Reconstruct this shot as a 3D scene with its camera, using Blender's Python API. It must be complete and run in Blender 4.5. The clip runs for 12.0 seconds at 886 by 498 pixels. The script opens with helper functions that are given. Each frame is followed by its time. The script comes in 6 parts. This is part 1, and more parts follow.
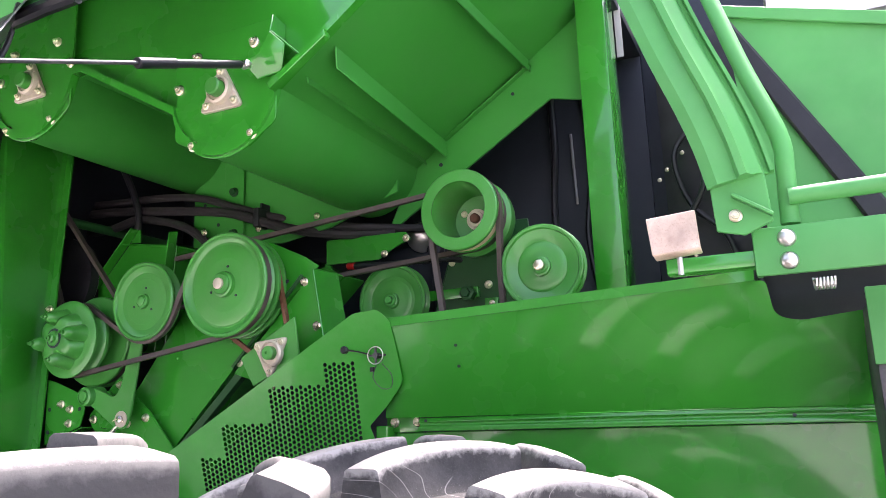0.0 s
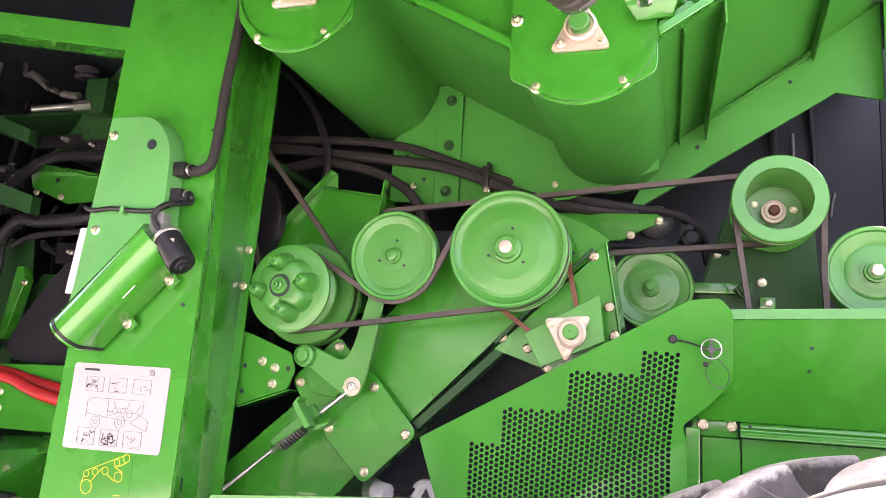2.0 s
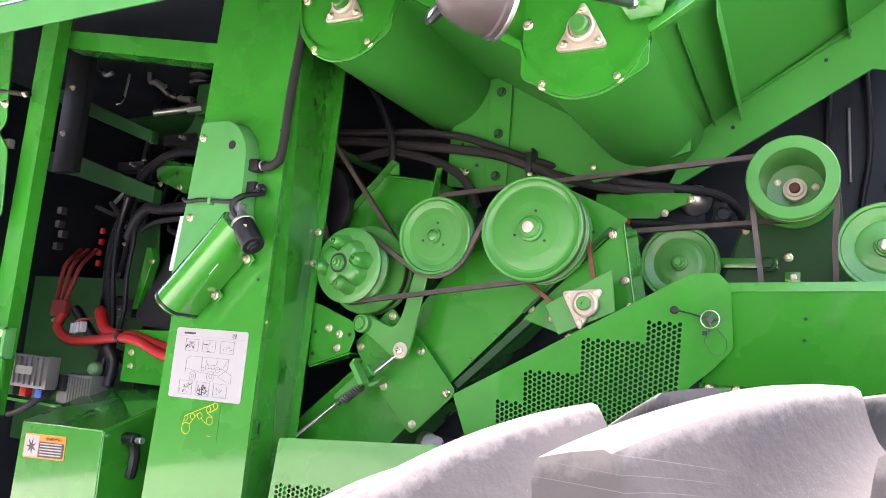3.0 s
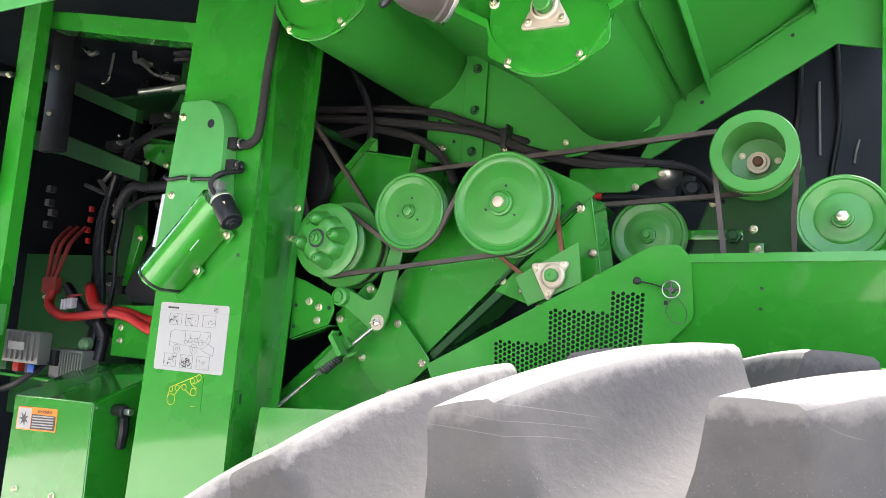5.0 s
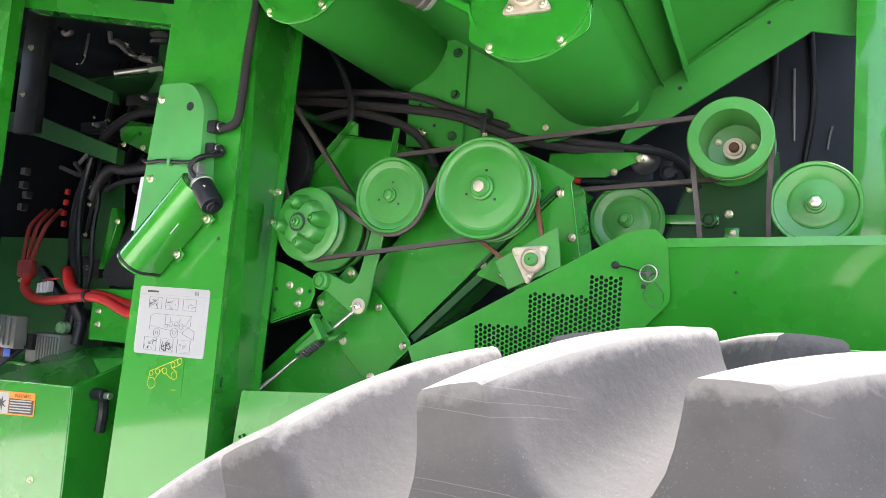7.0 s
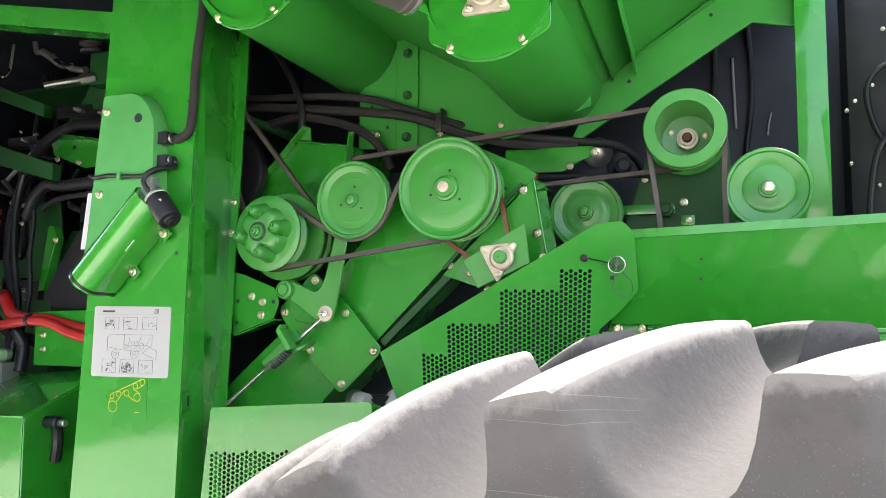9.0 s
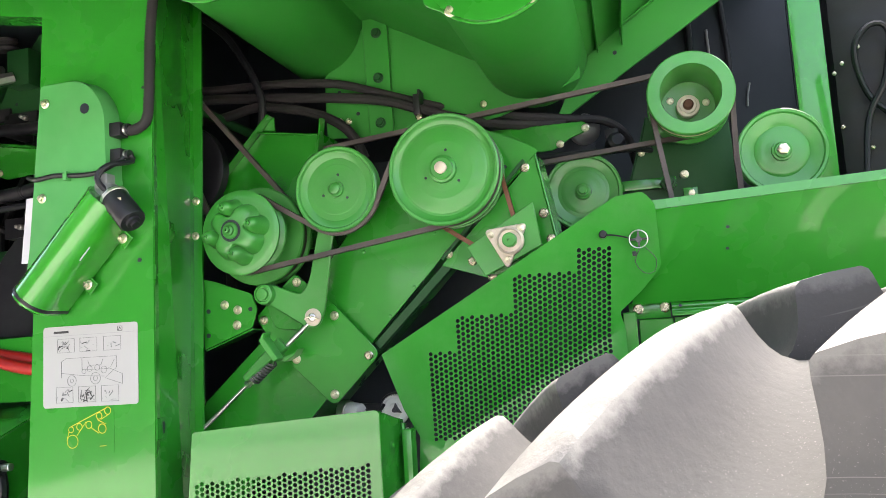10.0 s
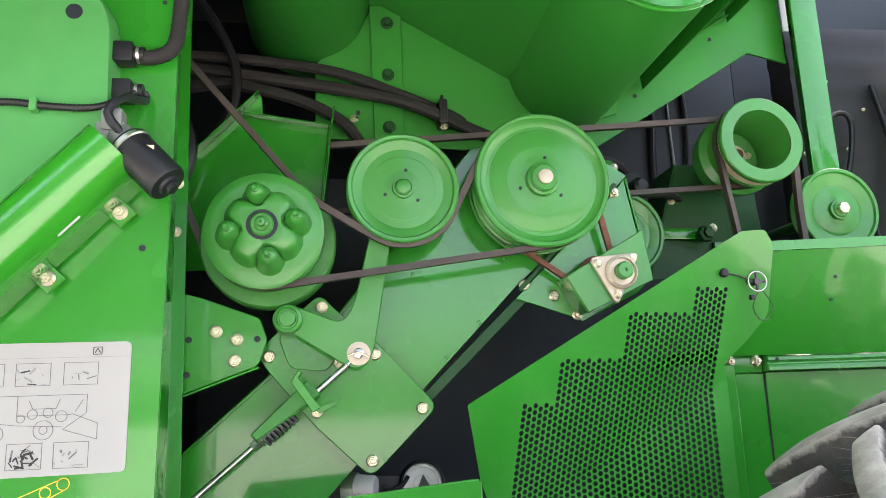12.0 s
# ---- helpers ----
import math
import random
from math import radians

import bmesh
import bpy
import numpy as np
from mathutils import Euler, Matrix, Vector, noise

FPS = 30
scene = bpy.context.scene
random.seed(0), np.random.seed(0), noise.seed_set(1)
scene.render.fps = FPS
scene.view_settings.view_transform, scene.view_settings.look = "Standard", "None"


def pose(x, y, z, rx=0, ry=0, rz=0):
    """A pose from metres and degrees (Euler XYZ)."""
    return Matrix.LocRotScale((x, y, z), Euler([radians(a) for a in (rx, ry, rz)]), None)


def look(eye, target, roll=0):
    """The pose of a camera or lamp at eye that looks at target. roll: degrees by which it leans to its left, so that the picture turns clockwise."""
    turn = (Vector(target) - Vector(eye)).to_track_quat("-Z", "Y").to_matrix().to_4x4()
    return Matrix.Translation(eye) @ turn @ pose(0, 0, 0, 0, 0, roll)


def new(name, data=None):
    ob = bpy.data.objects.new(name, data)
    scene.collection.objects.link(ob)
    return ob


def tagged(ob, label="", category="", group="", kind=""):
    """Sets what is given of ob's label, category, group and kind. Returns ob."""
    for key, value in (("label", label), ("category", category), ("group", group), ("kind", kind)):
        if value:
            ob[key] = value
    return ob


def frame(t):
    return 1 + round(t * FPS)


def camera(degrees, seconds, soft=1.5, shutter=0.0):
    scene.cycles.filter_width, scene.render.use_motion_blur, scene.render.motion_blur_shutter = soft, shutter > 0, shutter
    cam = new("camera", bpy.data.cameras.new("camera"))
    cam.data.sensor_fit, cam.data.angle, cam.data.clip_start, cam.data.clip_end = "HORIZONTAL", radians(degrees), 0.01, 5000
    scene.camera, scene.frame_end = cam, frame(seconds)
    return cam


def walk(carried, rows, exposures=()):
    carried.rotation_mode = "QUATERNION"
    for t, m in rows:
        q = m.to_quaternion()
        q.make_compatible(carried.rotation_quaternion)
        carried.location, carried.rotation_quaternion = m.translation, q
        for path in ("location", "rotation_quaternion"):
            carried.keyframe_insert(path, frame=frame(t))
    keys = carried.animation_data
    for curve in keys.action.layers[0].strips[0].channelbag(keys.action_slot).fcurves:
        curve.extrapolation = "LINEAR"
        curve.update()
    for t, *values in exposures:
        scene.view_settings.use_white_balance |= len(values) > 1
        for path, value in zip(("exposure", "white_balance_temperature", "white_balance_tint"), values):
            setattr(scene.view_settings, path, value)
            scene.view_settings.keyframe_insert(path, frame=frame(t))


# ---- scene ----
cam = camera(60.5, 12.0, soft=0.7)
PATH = [
    (0, (0.183, 0.153, 1.909), (-0.629, 1.935, 2.318), -2.1),
    (0.2, (-0.043, 0.150, 1.907), (-0.820, 1.936, 2.361), -0.9),
    (0.3, (-0.146, 0.132, 1.914), (-0.908, 1.926, 2.363), -0.2),
    (0.5, (-0.337, 0.085, 1.907), (-1.065, 1.893, 2.356), 1.2),
    (1, (-0.732, 0.053, 1.917), (-1.364, 1.896, 2.37), 3.6),
    (1.5, (-0.986, 0.067, 1.892), (-1.574, 1.929, 2.325), 3.9),
    (2, (-1.026, -0.02, 1.903), (-1.638, 1.846, 2.279), 3.8),
    (2.5, (-0.88, -0.126, 1.902), (-1.64, 1.694, 2.232), 4.2),
    (2.7, (-0.744, -0.151, 1.892), (-1.609, 1.625, 2.203), 4.9),
    (4.3, (-0.463, -0.191, 1.886), (-1.482, 1.515, 2.117), 4.4),
    (4.5, (-0.475, -0.19, 1.884), (-1.473, 1.529, 2.11), 4.4),
    (5, (-0.5, -0.192, 1.884), (-1.436, 1.561, 2.107), 4.3),
    (5.5, (-0.503, -0.21, 1.889), (-1.412, 1.558, 2.102), 4.1),
    (6, (-0.512, -0.218, 1.885), (-1.411, 1.558, 2.081), 4.1),
    (6.5, (-0.501, -0.218, 1.887), (-1.393, 1.562, 2.073), 4.1),
    (7, (-0.501, -0.214, 1.885), (-1.384, 1.571, 2.068), 4.2),
    (7.2, (-0.49, -0.2, 1.882), (-1.378, 1.582, 2.071), 4.3),
    (9, (-0.615, -0.26, 1.895), (-1.333, 1.597, 2.078), 0.6),
    (9.5, (-0.73, -0.259, 1.872), (-1.387, 1.623, 2.033), -1.7),
    (10, (-0.946, -0.12, 1.848), (-1.459, 1.802, 2.055), -3.6),
    (10.5, (-1.265, -0.016, 1.822), (-1.617, 1.938, 2.064), -3.2),
    (11, (-1.608, 0.011, 1.805), (-1.695, 1.995, 2.042), -1.9),
    (11.5, (-1.862, 0.132, 1.791), (-1.73, 2.102, 2.111), -1.8),
    (12, (-2.067, 0.31, 1.784), (-1.781, 2.248, 2.183), -2.1),
]
walk(cam, [(t, look(eye, target, roll)) for t, eye, target, roll in PATH],
     exposures=[(0.0, 2.61, 6400, 27), (0.5, 2.76, 6500, 29), (1.5, 3.41, 7400, 37), (2.5, 3.26, 6800, 34), (4.5, 2.99, 6500, 15), (7.0, 2.99, 6500, 15), (9.5, 2.93, 6700, 13), (12.0, 2.97, 6800, 13)])

# ---- world, sun and light ----
world = bpy.data.worlds.new("sky")
scene.world = world
world.use_nodes = True
wn = world.node_tree
sky = wn.nodes.new("ShaderNodeTexSky")
sky.sky_type = "NISHITA"
sky.sun_disc = False
SUN_EL, SUN_AZ = radians(68), radians(20)
sky.sun_elevation, sky.sun_rotation = SUN_EL, SUN_AZ
sky.air_density, sky.dust_density, sky.ozone_density = 1.0, 4.0, 1.0
wn.nodes["Background"].inputs["Strength"].default_value = 0.13
haze = wn.nodes.new("ShaderNodeHueSaturation")  # a milky summer sky
haze.inputs["Saturation"].default_value = 0.7
wn.links.new(sky.outputs[0], haze.inputs["Color"])
wn.links.new(haze.outputs[0], wn.nodes["Background"].inputs["Color"])
sun_data = bpy.data.lights.new("sun", "SUN")
sun_data.energy, sun_data.angle, sun_data.color = 2.2, radians(6.0), (1.0, 0.96, 0.9)
sun = new("sun", sun_data)
sun_dir = Vector((math.sin(SUN_AZ) * math.cos(SUN_EL), math.cos(SUN_AZ) * math.cos(SUN_EL), math.sin(SUN_EL)))
sun.matrix_world = look(sun_dir * 30, (0, 0, 0))


# ---- materials ----
def material(name, base, rough=0.5, metal=0.0, coat=0.0, dust=None, dust_amount=0.0, grain=60.0, bump=0.05,
             vary=0.12, big=3.0, rough_vary=0.08, speck=0.7, wave=0.0, spec=0.5, worn=None):
    """Paint, rubber or metal with grain, blotches, dust and a fine relief, at real-world size."""
    m = bpy.data.materials.new(name)
    m.use_nodes = True
    n, l = m.node_tree.nodes, m.node_tree.links
    b = n["Principled BSDF"]
    geo = n.new("ShaderNodeNewGeometry")

    def noise_tex(scale, detail, rough_n=0.55):
        t = n.new("ShaderNodeTexNoise")
        t.inputs["Scale"].default_value, t.inputs["Detail"].default_value, t.inputs["Roughness"].default_value = scale, detail, rough_n
        l.new(geo.outputs["Position"], t.inputs["Vector"])
        return t.outputs["Fac"]

    def ramp(fac, lo, hi, a=0.0, z=1.0):
        r = n.new("ShaderNodeMapRange")
        for key, v in (("From Min", lo), ("From Max", hi), ("To Min", a), ("To Max", z)):
            r.inputs[key].default_value = v
        l.new(fac, r.inputs["Value"])
        return r.outputs["Result"]

    def mix(fac, a, c):
        x = n.new("ShaderNodeMix")
        x.data_type = "RGBA"
        l.new(fac, x.inputs["Factor"])
        for sock, v in ((x.inputs["A"], a), (x.inputs["B"], c)):
            if isinstance(v, tuple):
                sock.default_value = (*v, 1)
            else:
                l.new(v, sock)
        return x.outputs["Result"]

    fine, coarse = noise_tex(grain, 5), noise_tex(big, 4)
    dark = tuple(c * (1 - vary) for c in base)
    light = tuple(min(1.0, c * (1 + vary)) for c in base)
    col = mix(ramp(coarse, 0.35, 0.65), dark, light)
    if dust:
        col = mix(ramp(noise_tex(big * 2.3, 8, 0.65), 0.42, 0.72, 0.0, dust_amount), col, dust)
        col = mix(ramp(noise_tex(grain * 3, 3), 0.55, 0.75, 0.0, dust_amount * speck), col, dust)
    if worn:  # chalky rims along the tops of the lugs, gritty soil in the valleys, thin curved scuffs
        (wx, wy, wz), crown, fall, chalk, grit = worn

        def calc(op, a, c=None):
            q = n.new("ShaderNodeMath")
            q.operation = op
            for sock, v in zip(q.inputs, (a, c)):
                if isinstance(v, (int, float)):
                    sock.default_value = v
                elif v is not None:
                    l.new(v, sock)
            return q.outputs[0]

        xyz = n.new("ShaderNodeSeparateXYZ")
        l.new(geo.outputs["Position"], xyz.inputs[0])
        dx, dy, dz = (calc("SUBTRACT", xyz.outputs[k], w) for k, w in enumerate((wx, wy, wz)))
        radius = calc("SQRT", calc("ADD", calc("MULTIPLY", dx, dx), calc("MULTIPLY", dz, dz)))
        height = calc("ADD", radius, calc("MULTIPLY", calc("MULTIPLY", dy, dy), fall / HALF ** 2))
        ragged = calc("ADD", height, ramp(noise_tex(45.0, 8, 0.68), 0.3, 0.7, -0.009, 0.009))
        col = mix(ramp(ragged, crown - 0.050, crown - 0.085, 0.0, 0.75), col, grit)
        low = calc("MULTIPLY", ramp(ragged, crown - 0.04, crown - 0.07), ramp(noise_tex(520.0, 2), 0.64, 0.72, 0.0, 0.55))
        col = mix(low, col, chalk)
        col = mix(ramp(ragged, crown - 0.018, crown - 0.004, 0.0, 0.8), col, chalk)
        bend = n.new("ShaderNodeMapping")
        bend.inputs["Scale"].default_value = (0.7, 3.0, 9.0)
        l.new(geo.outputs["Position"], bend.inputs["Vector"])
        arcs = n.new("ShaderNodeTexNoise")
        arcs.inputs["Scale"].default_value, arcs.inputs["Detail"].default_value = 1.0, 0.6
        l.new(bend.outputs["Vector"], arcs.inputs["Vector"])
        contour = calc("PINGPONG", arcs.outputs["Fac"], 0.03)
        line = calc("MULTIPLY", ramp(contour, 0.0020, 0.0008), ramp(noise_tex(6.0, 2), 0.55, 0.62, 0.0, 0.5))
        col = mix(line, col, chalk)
    l.new(col, b.inputs["Base Color"])
    l.new(ramp(coarse, 0.3, 0.7, max(0.02, rough - rough_vary), min(1, rough + rough_vary)), b.inputs["Roughness"])
    b.inputs["Metallic"].default_value = metal
    b.inputs["Specular IOR Level"].default_value = spec
    b.inputs["Coat Weight"].default_value = coat
    b.inputs["Coat Roughness"].default_value = 0.07
    if bump:
        bp = n.new("ShaderNodeBump")
        bp.inputs["Strength"].default_value, bp.inputs["Distance"].default_value = bump, 0.002
        l.new(fine, bp.inputs["Height"])
        l.new(bp.outputs["Normal"], b.inputs["Normal"])
    if wave:  # sheet metal is never quite flat: the clear coat shows it
        wv = n.new("ShaderNodeBump")
        wv.inputs["Strength"].default_value, wv.inputs["Distance"].default_value = wave, 0.01
        l.new(noise_tex(4.0, 2), wv.inputs["Height"])
        l.new(wv.outputs["Normal"], b.inputs["Coat Normal"])
    return m


GREEN = material("green_paint", (0.018, 0.252, 0.018), 0.27, coat=1.0, spec=0.3, dust=(0.12, 0.32, 0.09), dust_amount=0.05, grain=140, bump=0.012, vary=0.06, wave=0.03)
PULLEY = material("pulley_green", (0.032, 0.25, 0.03), 0.42, coat=0.45, dust=(0.15, 0.26, 0.13), dust_amount=0.22, grain=120, bump=0.04)
COVER = material("cover_green", (0.065, 0.30, 0.08), 0.45, spec=0.3, dust=(0.2, 0.36, 0.18), dust_amount=0.12, grain=200, bump=0.05)
GLOSS = material("gloss_green", (0.02, 0.26, 0.014), 0.18, coat=1.0, grain=150, bump=0.01)
SATIN = material("satin_green", (0.023, 0.24, 0.027), 0.5, coat=0.15, spec=0.35, dust=(0.1, 0.22, 0.09), dust_amount=0.12, grain=140, bump=0.02, vary=0.08)
# guard's green, lightened and mottled pale in place of the light its bars reflect
LIT_GREEN = material("lit_green", (0.024, 0.275, 0.024), 0.4, coat=0.6, spec=0.3, dust=(0.20, 0.36, 0.17), dust_amount=0.16, grain=120, big=4.0, bump=0.02, vary=0.1)
TANK = material("tank_plastic", (0.02, 0.02, 0.023), 0.5, spec=0.3, dust=(0.05, 0.05, 0.055), dust_amount=0.2, grain=80)
# near-black navy: the shade inside the machine and in holes, put into the colour
INNER = material("inside_dark", (0.019, 0.024, 0.032), 0.5, spec=0.3, dust=(0.04, 0.047, 0.058), dust_amount=0.2, grain=60)
# the green paint again, with the shade of recessed parts put into its colour
SHADED = material("shaded_green", (0.010, 0.072, 0.017), 0.5, spec=0.3, dust=(0.05, 0.085, 0.048), dust_amount=0.2, grain=60)
BLACK = material("black_plastic", (0.012, 0.012, 0.015), 0.36, spec=0.35, dust=(0.08, 0.08, 0.085), dust_amount=0.15, grain=150)
HOSE = material("hose_sleeve", (0.013, 0.012, 0.013), 0.75, dust=(0.09, 0.075, 0.07), dust_amount=0.2, grain=400, bump=0.5)
BELT = material("belt_rubber", (0.06, 0.044, 0.04), 0.55, dust=(0.15, 0.125, 0.115), dust_amount=0.3, grain=200, bump=0.2)
CHAIN = material("rusty_chain", (0.17, 0.06, 0.028), 0.65, metal=0.4, dust=(0.35, 0.25, 0.2), dust_amount=0.4, grain=300, bump=0.6)
ZINC = material("yellow_zinc", (0.72, 0.66, 0.5), 0.3, metal=0.9, vary=0.2, grain=300)
STEEL = material("bare_steel", (0.62, 0.6, 0.57), 0.3, metal=0.95, vary=0.2, grain=200)
CAST = material("bearing_housing", (0.62, 0.55, 0.45), 0.45, metal=0.35, dust=(0.3, 0.22, 0.15), dust_amount=0.5, grain=120, vary=0.2)
RUST = material("rusty_shaft", (0.12, 0.05, 0.03), 0.7, metal=0.3, grain=200, bump=0.3)
CREAM = material("worn_groove", (0.62, 0.5, 0.36), 0.5, metal=0.2, grain=200)
BEIGE = material("worn_plate", (0.6, 0.48, 0.39), 0.6, dust=(0.3, 0.18, 0.13), dust_amount=0.55, grain=90, big=9, vary=0.25)
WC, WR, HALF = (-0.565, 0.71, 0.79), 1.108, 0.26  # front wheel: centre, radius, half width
REAR_Y, REAR_R = 1.63, 1.063
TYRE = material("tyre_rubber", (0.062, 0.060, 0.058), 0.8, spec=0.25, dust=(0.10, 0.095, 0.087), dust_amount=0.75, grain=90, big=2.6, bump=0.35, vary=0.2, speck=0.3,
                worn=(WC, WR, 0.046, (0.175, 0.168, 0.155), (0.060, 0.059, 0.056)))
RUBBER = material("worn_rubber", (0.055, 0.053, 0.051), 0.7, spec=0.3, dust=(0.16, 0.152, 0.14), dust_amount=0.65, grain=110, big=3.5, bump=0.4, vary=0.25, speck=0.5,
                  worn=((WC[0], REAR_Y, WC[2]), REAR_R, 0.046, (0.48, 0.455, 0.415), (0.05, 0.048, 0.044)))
PALE = material("pale_tread", (0.28, 0.265, 0.24), 0.85, spec=0.2, dust=(0.5, 0.475, 0.43), dust_amount=0.85, grain=150, big=6.0, bump=0.5, vary=0.25, speck=0.4)
CHALK = material("chalky_tread", (0.16, 0.153, 0.142), 0.85, spec=0.2, dust=(0.29, 0.277, 0.255), dust_amount=0.85, grain=150, big=6.0, bump=0.5, vary=0.25, speck=0.5)
WHITE = material("white_label", (0.40, 0.40, 0.39), 0.4, vary=0.03, grain=200, bump=0.0)
INK = material("ink", (0.03, 0.03, 0.03), 0.5, vary=0.05, bump=0.0)
GREYINK = material("grey_ink", (0.14, 0.145, 0.145), 0.5, vary=0.05, bump=0.0)
YELLOW = material("yellow_print", (0.75, 0.6, 0.03), 0.4, vary=0.05, bump=0.0)
ORANGE = material("orange_label", (0.85, 0.25, 0.02), 0.4, vary=0.04, bump=0.0)
RED = material("red_cable", (0.40, 0.012, 0.01), 0.4, vary=0.15, grain=150)
REDDIM = material("dull_red", (0.22, 0.02, 0.018), 0.6, vary=0.2, grain=150)
CAPGREEN = material("pale_green_rubber", (0.12, 0.24, 0.12), 0.6, vary=0.1)
PALEINK = material("pale_ink", (0.27, 0.275, 0.275), 0.5, vary=0.05, bump=0.0)
ALU = material("cast_aluminium", (0.26, 0.265, 0.265), 0.45, metal=0.5, vary=0.15, grain=150, dust=(0.3, 0.28, 0.25), dust_amount=0.3)
GEAR = material("white_plastic", (0.75, 0.73, 0.7), 0.45, vary=0.06, grain=120)
GREYTAG = material("pale_plastic", (0.55, 0.53, 0.58), 0.5, vary=0.06)
GROUND = material("concrete", (0.46, 0.44, 0.40), 0.85, dust=(0.27, 0.25, 0.21), dust_amount=0.5, grain=30, big=0.7, bump=0.3)
LAMP = material("dark_metal", (0.05, 0.05, 0.055), 0.45, metal=0.3, dust=(0.3, 0.28, 0.27), dust_amount=0.35, grain=120)
BOWL = material("lamp_bowl", (0.06, 0.05, 0.047), 0.4, dust=(0.12, 0.10, 0.09), dust_amount=0.4, grain=90)
HOOD = material("grey_hood", (0.42, 0.41, 0.46), 0.3, vary=0.08, grain=30)
TIE = material("pale_tape", (0.7, 0.6, 0.48), 0.6, vary=0.1)


# ---- mesh builders: every one returns a bmesh in world metres ----
def loft(rings, closed=True, caps=True):
    """Skin between rings of equally many points."""
    bm = bmesh.new()
    vs = [[bm.verts.new(p) for p in r] for r in rings]
    n = len(rings[0])
    for a, b in zip(vs, vs[1:]):
        for i in range(n if closed else n - 1):
            j = (i + 1) % n
            bm.faces.new((a[i], a[j], b[j], b[i]))
    if caps and closed:
        bm.faces.new(vs[0][::-1])
        bm.faces.new(vs[-1])
    bmesh.ops.recalc_face_normals(bm, faces=bm.faces)
    return bm


def bevelled(bm, width, seg=2):
    if width:
        es = [e for e in bm.edges if len(e.link_faces) == 2 and e.calc_face_angle(0) > 0.5]
        bmesh.ops.bevel(bm, geom=es, offset=width, offset_type="OFFSET", segments=seg, profile=0.6, affect="EDGES", clamp_overlap=True)
    return bm


def box(x0, x1, y0, y1, z0, z1, bev=0.004):
    lo = [(x0, y0, z0), (x1, y0, z0), (x1, y1, z0), (x0, y1, z0)]
    return bevelled(loft([lo, [(x, y, z1) for x, y, z in lo]]), bev)


def rounded(pts, r, n=4):
    """A polygon with its corners rounded; r is one radius or one for each corner."""
    out, k = [], len(pts)
    rs = r if isinstance(r, (list, tuple)) else [r] * k
    for i in range(k):
        p, a, b = Vector(pts[i]), Vector(pts[i - 1]), Vector(pts[(i + 1) % k])
        u, v = (a - p), (b - p)
        q = min(rs[i], 0.45 * u.length, 0.45 * v.length)
        if q <= 0:
            out.append(tuple(p))
            continue
        s, e = p + u.normalized() * q, p + v.normalized() * q
        for j in range(n + 1):
            t = j / n
            out.append(tuple((1 - t) ** 2 * s + 2 * t * (1 - t) * p + t * t * e))
    return out


def prism(pts, y0, y1, bev=0.002, shear=0.0, x_ref=0.0):
    """A plate: an outline in x and z, from y0 to y1; shear turns its face a little."""
    f = lambda x: shear * (x - x_ref)
    return bevelled(loft([[(x, y0 + f(x), z) for x, z in pts], [(x, y1 + f(x), z) for x, z in pts]]), bev, 1)


def slab(corners, thick, bev=0.002):
    """A plate from a flat outline in space, thickened along its normal."""
    c = [Vector(p) for p in corners]
    nrm = (c[1] - c[0]).cross(c[2] - c[1]).normalized()
    return bevelled(loft([c, [p + nrm * thick for p in c]]), bev, 1)


def lathe(profile, centre, axis=(0, -1, 0), n=48, close=False):
    """A turned body: (radius, distance along axis) pairs."""
    q = Vector(axis).normalized().to_track_quat("Z", "Y")
    rings = []
    for r, d in profile:
        rings.append([Vector(centre) + q @ Vector((max(r, 1e-4) * math.cos(2 * math.pi * i / n), max(r, 1e-4) * math.sin(2 * math.pi * i / n), d)) for i in range(n)])
    return loft(rings, caps=not close)


def rod(a, b, r, n=16, bev=0.0):
    a, b = Vector(a), Vector(b)
    length = (b - a).length
    prof = [(r - bev, 0), (r, bev), (r, length - bev), (r - bev, length)] if bev else [(r, 0), (r, length)]
    return lathe(prof, a, b - a, n)


def curve_points(pts, step=0.015):
    """A smooth line through the points."""
    p = [Vector(v) for v in pts]
    p = [p[0] * 2 - p[1]] + p + [p[-1] * 2 - p[-2]]
    out = []
    for a, b, c, d in zip(p, p[1:], p[2:], p[3:]):
        k = max(2, int((c - b).length / step))
        for i in range(k):
            t = i / k
            out.append(0.5 * (2 * b + (c - a) * t + (2 * a - 5 * b + 4 * c - d) * t * t + (3 * b - a - 3 * c + d) * t ** 3))
    return out + [p[-2]]


def tube(pts, r, n=10, smooth=True, ribs=0.0, step=0.015):
    """A hose, cable or bent pipe along the points; ribs give a corrugated sleeve."""
    line = curve_points(pts, step) if smooth else [Vector(v) for v in pts]
    t0 = (line[1] - line[0]).normalized()
    side = t0.orthogonal().normalized()
    rings = []
    for i, p in enumerate(line):
        t = (line[min(i + 1, len(line) - 1)] - line[max(i - 1, 0)]).normalized()
        side = (side - t * side.dot(t)).normalized()
        up = t.cross(side)
        rr = r * (1 + (ribs if i % 2 else -ribs))
        rings.append([p + (side * math.cos(2 * math.pi * k / n) + up * math.sin(2 * math.pi * k / n)) * rr for k in range(n)])
    return loft(rings)


def merged(*bms):
    out = bmesh.new()
    for b in bms:
        me = bpy.data.meshes.new("tmp")
        b.to_mesh(me)
        b.free()
        out.from_mesh(me)
        bpy.data.meshes.remove(me)
    return out


